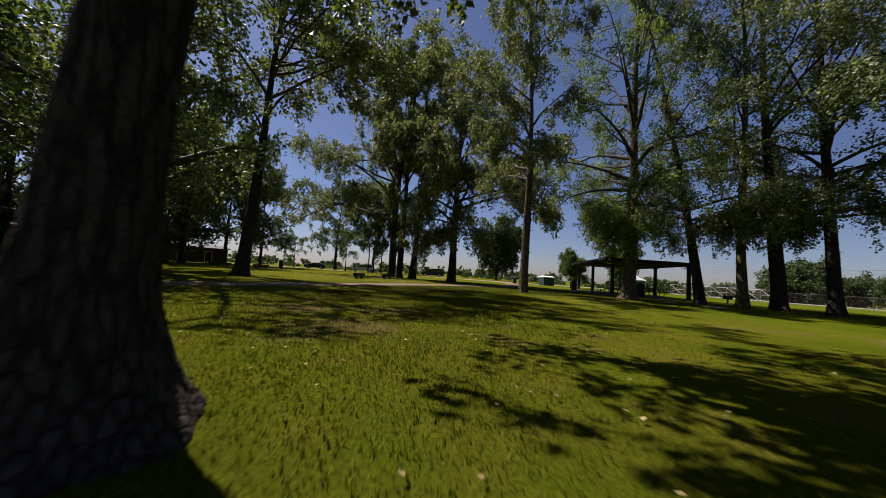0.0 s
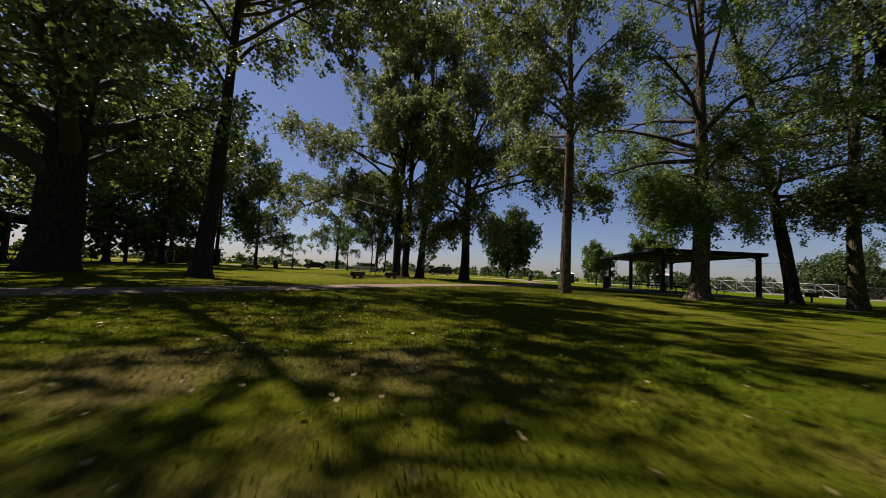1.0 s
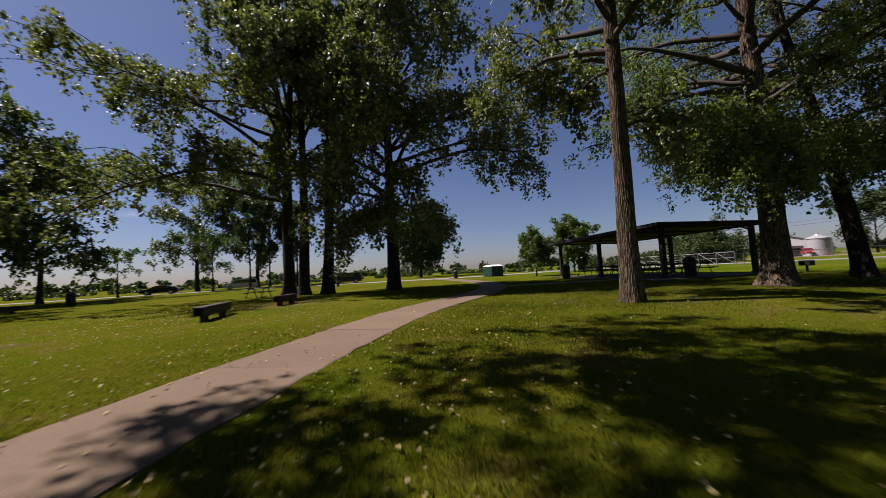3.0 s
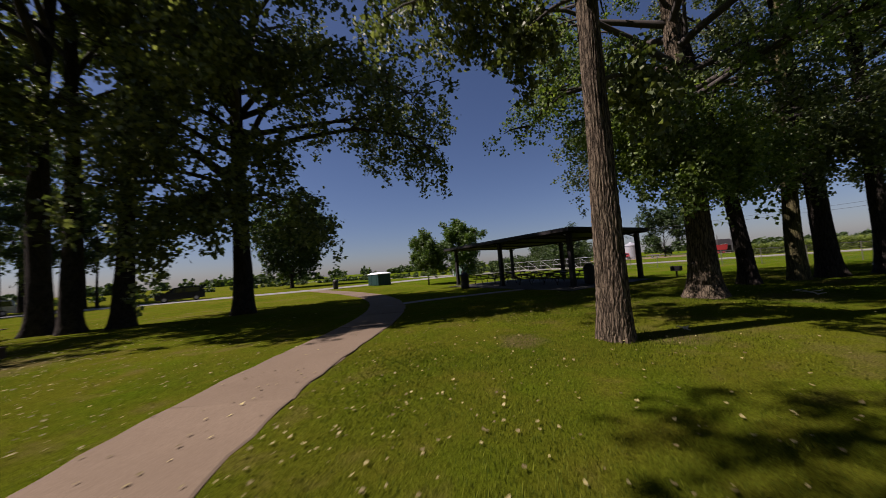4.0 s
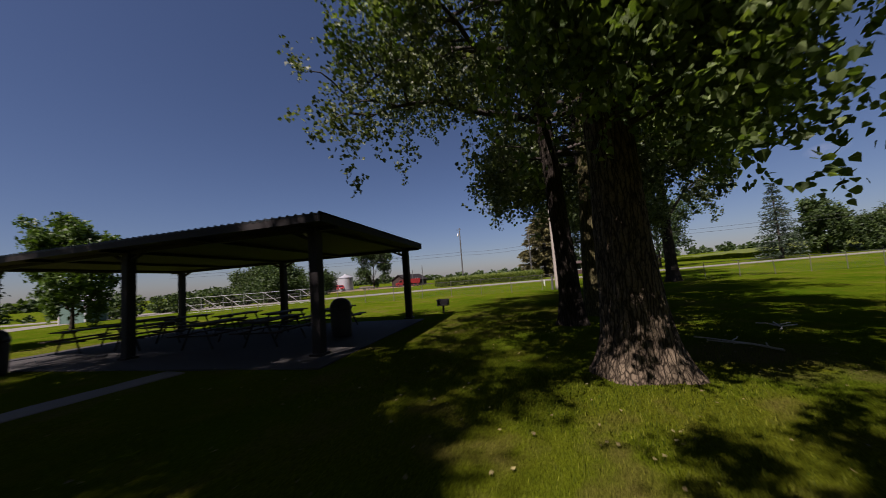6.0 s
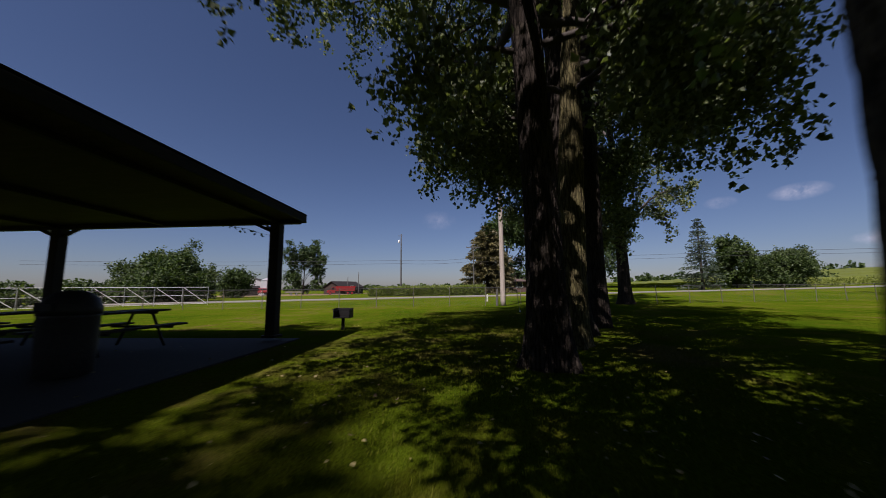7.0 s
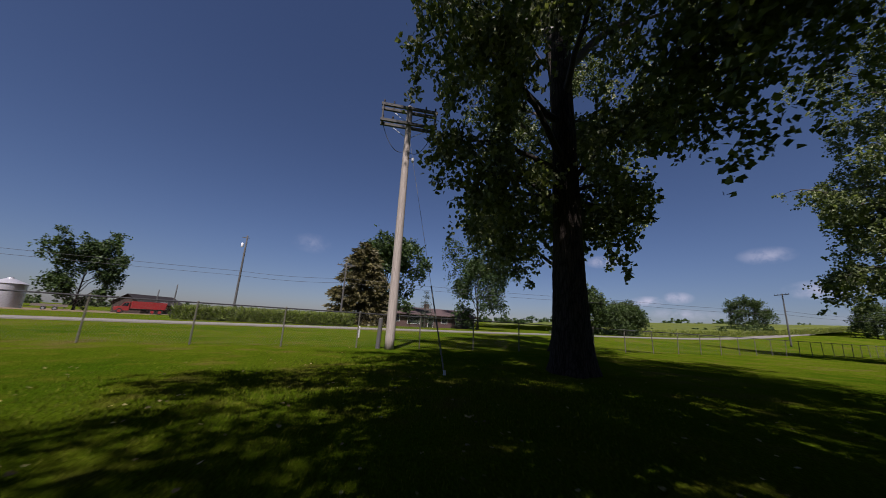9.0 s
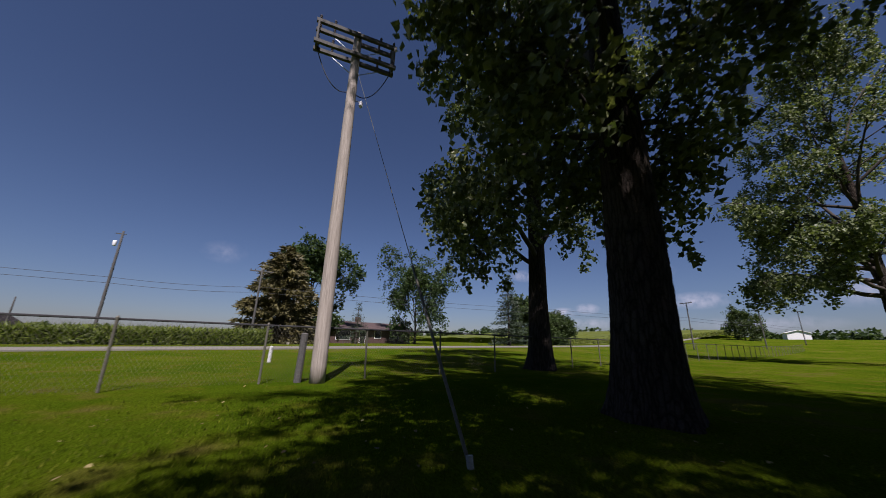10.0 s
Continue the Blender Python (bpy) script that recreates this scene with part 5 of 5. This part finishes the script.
VAN = [(-2.45, 0.3), (2.3, 0.3), (2.42, 0.6), (2.3, 0.9), (1.45, 1.08), (0.55, 1.68), (-0.2, 1.78), (-2.2, 1.72), (-2.42, 1.1)]
SEDAN = [(-2.35, 0.28), (2.25, 0.28), (2.38, 0.5), (2.25, 0.78), (1.15, 0.92), (0.35, 1.38), (-0.9, 1.42), (-1.75, 1.0), (-2.32, 0.92)]
car(-27.0, 73.0, 205, M_CARSILVER, VAN, [(1.25, 1.08), (0.52, 1.58), (-2.1, 1.62), (-2.25, 1.08)], 4.85, 1.9, "silver-grey minivan parked on the drive", (-1.55, 1.5))
car(-37.4, 70.1, 200, M_CARDARK, SEDAN, [(1.0, 0.94), (0.35, 1.3), (-0.85, 1.34), (-1.5, 1.0)], 4.7, 1.8, "dark sedan parked on the drive", (-1.45, 1.45))
car(-9.2, 69.5, 190, M_CARDARK, VAN, [(1.25, 1.08), (0.52, 1.58), (-2.1, 1.62), (-2.25, 1.08)], 4.85, 1.9, "dark van on the drive behind the trees", (-1.55, 1.5))


def farm_truck(x, y, a):
    root = thing("farm_truck", pose(x, y, rise_at(x, y), 0, 0, a) @ Matrix.Scale(0.9, 4), "faded red farm truck with a grain box", "truck")
    bm = BM()
    prism(bm, [(2.2, 0.6), (4.0, 0.6), (4.05, 1.25), (3.0, 1.45), (2.55, 2.3), (1.7, 2.35), (1.7, 0.6)], -1.0, 1.0)
    bmesh.ops.bevel(bm, geom=list(bm.edges), offset=0.05, segments=1, affect="EDGES")
    cab = part("cab", bm, M_RED, root)
    bm = BM()
    prism(bm, [(2.85, 1.5), (2.5, 2.15), (1.9, 2.18), (1.9, 1.5)], -1.02, 1.02)
    part("cab_window", bm, M_GLASS, cab)
    bm = BM()
    prism(bm, [(1.5, 1.05), (-3.9, 1.05), (-4.1, 2.5), (1.6, 2.5)], -1.2, 1.2)
    b = part("grain_box", bm, M_RED, root)
    for k in range(9):
        for s in (-1, 1):
            bm = BM()
            box(bm, (-3.7 + 0.62 * k, s * 1.22, 1.78), (0.08, 0.06, 1.4), bev=0.01)
            part("stake", bm, M_RED, b)
    bm = BM()
    box(bm, (0, 0, 0.82), (7.6, 0.9, 0.28), bev=0.02)
    part("chassis", bm, M_BLACK, root)
    for wx in (3.1, -1.9, -3.1):
        for s in (-1, 1):
            wheel(root, wx, s * 0.95, 0.5, 0.3, M_RED)


farm_truck(99.8, 59.8, 112)
car(106.6, 86.4, 222, M_RED, VAN, [(1.25, 1.08), (0.52, 1.58), (-2.1, 1.62), (-2.25, 1.08)], 4.85, 1.9, "small red pickup beside the grain bin", (-1.55, 1.5))


def farmyard(x0, x1, y0, y1):
    """Bare trodden yard round the farm buildings, with a ragged edge."""
    rng = np.random.default_rng(17)
    u, w = np.meshgrid(np.linspace(0, 1, 22), np.linspace(0, 1, 30), indexing="ij")
    X = x0 + (x1 - x0) * u + rng.normal(0, 0.7, u.shape)
    Y = y0 + (y1 - y0) * w + rng.normal(0, 0.7, u.shape)
    rim = (u == 0) | (u == 1) | (w == 0) | (w == 1)
    v = np.stack([X, Y, rise_at(X, Y) + np.where(rim, -0.12, 0.06)], -1).reshape(-1, 3)
    i, j = np.meshgrid(np.arange(21), np.arange(29), indexing="ij")
    q = np.stack([i * 30 + j, (i + 1) * 30 + j, (i + 1) * 30 + j + 1, i * 30 + j + 1], -1).reshape(-1, 4)
    tagged(new("farmyard", fast_mesh("farmyard", v, [q], M_EARTH, True)), "bare brown trodden soil of a farmyard", "yard", kind="structure")


farmyard(94, 134, 56, 112)


def farm_trailer(x, y, a):
    root = thing("farm_trailer", pose(x, y, rise_at(x, y), 0, 0, a), "low grey flatbed farm trailer on bare ground", "trailer")
    bm = BM()
    box(bm, (0, 0, 0.72), (4.6, 1.9, 0.12), bev=0.01)
    part("bed", bm, M_CONC, root)
    for s in (-1, 1):
        bm = BM()
        box(bm, (0, s * 0.92, 0.95), (4.5, 0.05, 0.30), bev=0.008)
        part("side_board", bm, M_CONC, root)
    bm = BM()
    box(bm, (2.9, 0, 0.62), (1.4, 0.10, 0.10), bev=0.01)
    part("drawbar", bm, M_BLACK, root)
    for wx in (-0.7, 0.7):
        for s in (-1, 1):
            wheel(root, wx, s * 0.98, 0.34, 0.2, M_GALV)


farm_trailer(104.0, 75.4, 120)


# ---- farm buildings ----
def gabled(name, x, y, a, L, W, h, rise, wall, roof, label, category, openings=(), eave=0.4):
    """A house or shed: L along its own y, W along x; openings as (side, along, sill, width, height, kind)."""
    root = thing(name, pose(x, y, rise_at(x, y), 0, 0, a), label, category)
    bm = BM()
    prism(bm, [(-W / 2, -0.1), (W / 2, -0.1), (W / 2, h), (0, h + rise), (-W / 2, h)], -L / 2, L / 2)
    part("wall_shell", bm, wall, root)
    ang = math.atan2(rise, W / 2)
    sl = math.hypot(rise, W / 2) + eave
    for s in (-1, 1):
        bm = BM()
        box(bm, (s * (W / 4 + eave / 2 * math.cos(ang)), 0, h + rise / 2 - eave / 2 * math.sin(ang) + 0.09), (sl, L + 2 * eave, 0.12), (0, s * math.degrees(ang), 0), 0.01)
        part("roof_slope", bm, roof, root)
    for side, along, sill, w, hh, kind in openings:
        bm = BM()
        box(bm, (side * (W / 2 + 0.02), along, sill + hh / 2), (0.08, w + 0.16, hh + 0.16), bev=0.01)
        f = part("door_frame" if kind == "door" else "window_frame", bm, M_WHITE if kind != "dark" else M_POST, root)
        # kind "dark": this box is a dark panel standing for shade inside an open front
        bm = BM()
        box(bm, (side * (W / 2 + 0.06), along, sill + hh / 2), (0.04, w, hh))
        part("door_leaf" if kind == "door" else "pane_or_shade_panel", bm, M_POST if kind in ("door", "dark") else M_GLASS, f)
    return root


house = gabled("ranch_house", 88.6, 8.4, 12, 19, 9, 2.3, 1.3, M_BRICK, M_SHINGLE, "long low brick house with a brown-red shingle roof", "house",
               [(-1, -6, 0.9, 1.8, 1.2, "win"), (-1, -2.5, 0.9, 1.2, 1.2, "win"), (-1, 0.5, 0.0, 1.0, 2.05, "door"), (-1, 4, 0.6, 2.4, 1.5, "win"), (-1, 7.5, 0.9, 1.2, 1.2, "win")], 0.7)
bm = BM()
box(bm, (0.4, -1, 3.8), (0.7, 0.9, 1.6), bev=0.02)
part("chimney", bm, M_BRICK, house)
gabled("white_shed", 125.6, 104.9, -53, 14, 13, 4.5, 2.1, M_BARRIER, M_ARM, "off-white metal farm shed with a dark low-pitched roof", "shed", eave=0.25)
gabled("open_shed", 112, 94.5, 37, 5.2, 4.0, 2.4, 0.6, M_WOOD_DARK, M_POST, "small dark shed beside the grain bin, a dark panel for its shaded open front", "shed", [(-1, 0, 0, 4.2, 2.0, "dark")])
gabled("barn", 110, 63, 64, 9, 7, 2.0, 1.7, M_WOOD_DARK, M_POST, "dark low barn behind the truck", "barn", [(-1, 0, 1.2, 1.4, 1.2, "win")])
gabled("white_house", 68.8, -147, 25, 7, 6, 2.2, 0.9, M_WHITE, M_WHITE, "small white building far along the road", "building", [(-1, 0, 1, 1.2, 0.9, "win")])
gabled("restroom_building", -52.4, 52.9, -38, 10, 6, 2.7, 0.5, M_WOOD_DARK, M_POST, "low dark brown park building under trees", "building", [(1, 2, 0, 1.0, 2.0, "door"), (1, -2, 0, 1.0, 2.0, "door")])
silo = thing("grain_bin", pose(112, 87.5, -0.5) @ Matrix.Diagonal((1.08, 1.08, 1.05, 1)), "round silver corrugated grain bin with a cone roof", "grain bin")
rows = []
for k in range(25):
    rows += [(2.35, 0.18 * k), (2.39, 0.18 * k + 0.09)]
part("wall", lathe(BM(), rows + [(2.35, 4.5)], 36), M_SILO, silo, smooth=True)
part("roof", lathe(BM(), [(2.5, 4.48), (2.5, 4.54), (0.45, 5.5), (0.4, 5.7), (0.1, 5.75)], 36), M_SILO, silo)
bm = BM()
box(bm, (-2.38, 0, 1.0), (0.1, 0.8, 1.7), bev=0.02)
part("hatch", bm, M_GALV, silo)

# ---- slabs of the footpath ----
def footpath_slabs(seed):
    rng = np.random.default_rng(seed)
    s = np.concatenate([[0], np.cumsum(np.linalg.norm(np.diff(WALKWAY, axis=0), axis=1))])
    u0 = 0.0
    while u0 < s[-1] - 1.0:
        u1 = min(u0 + 2.9, s[-1])
        u = np.linspace(u0 + 0.006, u1 - 0.006, 9)
        p = np.stack([np.interp(u, s, WALKWAY[:, 0]), np.interp(u, s, WALKWAY[:, 1])], -1)
        d = np.gradient(p, axis=0)
        d /= np.linalg.norm(d, axis=1)[:, None]
        nrm = np.stack([-d[:, 1], d[:, 0]], -1)
        wl, wr = 0.87 + rng.normal(0, 0.022, 9), 0.87 + rng.normal(0, 0.022, 9)
        top = 0.027 + rng.normal(0, 0.002) + np.linspace(-1, 1, 9) * rng.normal(0, 0.002)
        lip = np.where((np.arange(9) == 0) | (np.arange(9) == 8), 0.006, 0.0)
        rows = [np.column_stack([p + nrm * w[:, None] * k, z]) for w, k, z in (
            (wl, 1.0, np.full(9, -0.06)), (wl, 1.0, top - 0.012), (wl - 0.03, 1.0, top - lip), (wr - 0.03, -1.0, top - lip), (wr, -1.0, top - 0.012), (wr, -1.0, np.full(9, -0.06)))]
        v = np.stack(rows, 1).reshape(-1, 3)
        i, k = np.meshgrid(np.arange(8), np.arange(5), indexing="ij")
        q = np.stack([i * 6 + k, (i + 1) * 6 + k, (i + 1) * 6 + k + 1, i * 6 + k + 1], -1).reshape(-1, 4)
        ends = np.array([[0, 1, 2, 5], [2, 3, 4, 5], [53, 50, 49, 48], [53, 52, 51, 50]])
        child("slab", fast_mesh("slab", v, [np.concatenate([q, ends])], M_PATH), FOOTPATH)
        u0 = u1


footpath_slabs(81)


# ---- lawn litter and grass ----
def scatter(rng, n, near, spread):
    line = near[rng.integers(0, len(near), n)]
    return line + rng.normal(0, 1, (n, 2)) * spread


ROUTE = smooth_line([(4.6, 1.0), (3.0, 4.1), (1.0, 8.8), (-0.4, 13), (-0.4, 16.5), (1.6, 21.0), (5.0, 24.6), (9.0, 26.3), (15.0, 26.2), (21.2, 25.5), (26, 24.8), (31, 23.5)], 0.3)


def keep_off(p, margin):
    d = np.min(np.hypot(p[:, None, 0] - WALKWAY[None, :, 0], p[:, None, 1] - WALKWAY[None, :, 1]), axis=1)
    slab = (p[:, 0] > 13.9) & (p[:, 0] < 21.5) & (p[:, 1] > 29.5) & (p[:, 1] < 43.7)
    return (d > margin) & ~slab


def grass(seed, n):
    rng = np.random.default_rng(seed)
    p = scatter(rng, n, ROUTE, 2.6)
    p[: n // 2] = np.round(p[: n // 2] / 0.11) * 0.11 + rng.normal(0, 0.028, (n // 2, 2))
    p = np.concatenate([p[i:i + 20000][keep_off(p[i:i + 20000], 0.93)] for i in range(0, n, 20000)])
    n = len(p)
    a, lean = rng.uniform(0, 6.28, n), rng.uniform(0.2, 1.3, n)
    h, w = rng.uniform(0.014, 0.042, n), rng.uniform(0.004, 0.010, n)
    z = np.full(n, -0.012)
    c, s = np.cos(a), np.sin(a)
    tip = np.stack([p[:, 0] + lean * h * -s, p[:, 1] + lean * h * c, z + h + 0.015], -1)
    v = np.stack([np.stack([p[:, 0] - w * c, p[:, 1] - w * s, z], -1), np.stack([p[:, 0] + w * c, p[:, 1] + w * s, z], -1), tip], 1).reshape(-1, 3)
    tagged(new("grass", fast_mesh("grass", v, [np.arange(3 * n).reshape(-1, 3)], M_BLADE)), "short mown green grass blades", "grass", kind="stuff")


grass(71, 350000)


def fallen_leaves(seed, n):
    rng = np.random.default_rng(seed)
    a = scatter(rng, n // 2, WALKWAY[30:70], 3.2)
    b = scatter(rng, n - n // 2, ROUTE, 3.5)
    c = np.concatenate([a, b, np.array([-8, 31]) + rng.normal(0, 1, (n, 2)) * [4.5, 6]])
    n = len(c)
    d = np.min(np.hypot(c[:, None, 0] - WALKWAY[None, :, 0], c[:, None, 1] - WALKWAY[None, :, 1]), axis=1)
    z = np.where(d < 0.95, 0.034, 0.03) + rng.uniform(0, 0.012, n)
    thin = (d > 0.95) | (rng.random(n) < 0.35)
    c, z = c[thin], z[thin]
    n = len(c)
    az, s = rng.uniform(0, 6.28, n), rng.uniform(0.022, 0.050, n)
    ca, sa = np.cos(az), np.sin(az)
    tilt, roll, cup = rng.normal(0, 0.22, n), rng.normal(0, 0.25, n), rng.uniform(0.0, 0.5, n)

    def at(u, w):
        up = s * np.maximum(0, 0.12 + tilt * u + roll * w + cup * (w * w + 0.5 * u * u))
        return np.stack([c[:, 0] + s * (u * ca - w * sa), c[:, 1] + s * (u * sa + w * ca), z + up], -1)
    outline = ((-0.45, 0.0), (-0.42, 0.38), (-0.1, 0.5), (0.32, 0.24), (0.62, 0.0), (0.32, -0.24), (-0.1, -0.5), (-0.42, -0.38))
    v = np.stack([at(-0.05, 0.0)] + [at(u, w) for u, w in outline], 1).reshape(-1, 3)
    k = np.arange(n)[:, None] * 9
    fans = np.concatenate([k + [0, 1 + e, 1 + (e + 1) % 8] for e in range(8)])
    tagged(new("fallen_leaves", fast_mesh("fallen_leaves", v, [fans], M_FALLEN)), "dry pale fallen leaves on grass and path", "leaves", kind="stuff")


fallen_leaves(72, 5000)


def fallen_branch(x, y, a, seed, label, L=1.6):
    rng = np.random.default_rng(seed)
    root = thing("fallen_branch", pose(x, y, 0.03, 0, 0, a), label, "branch")
    bp, br = branch(rng, (0, 0, 0), 0.0, 0.0, L, 0.013 * L, 0.0)
    bp[:, 2] = 0.012 + 0.02 * rng.random(len(bp))
    v, q = tube(bp, br, 7)
    child("stem", fast_mesh("stem", v, [q], M_TWIG, True), root)
    for k in range(5):
        i = int(rng.integers(1, 6))
        sp, sr = branch(rng, bp[i], rng.choice([-1, 1]) * rng.uniform(0.4, 1.2), 0.05, L * rng.uniform(0.2, 0.4), 0.011, 0.0, 4)
        sp[:, 2] = np.maximum(0.01, bp[i][2] + 0.03 * rng.random(5) * np.arange(5) / 4)
        v, q = tube(sp, sr, 6)
        child("twig", fast_mesh("twig", v, [q], M_TWIG, True), root)


fallen_branch(14.7, 21.8, 15, 1, "pale barkless fallen branch on the grass", 1.5)
fallen_branch(16.4, 20.8, -40, 2, "pale barkless fallen branch on the grass", 1.2)
fallen_branch(7.9, 22.0, 60, 3, "small fallen twig on a bare patch", 0.4)
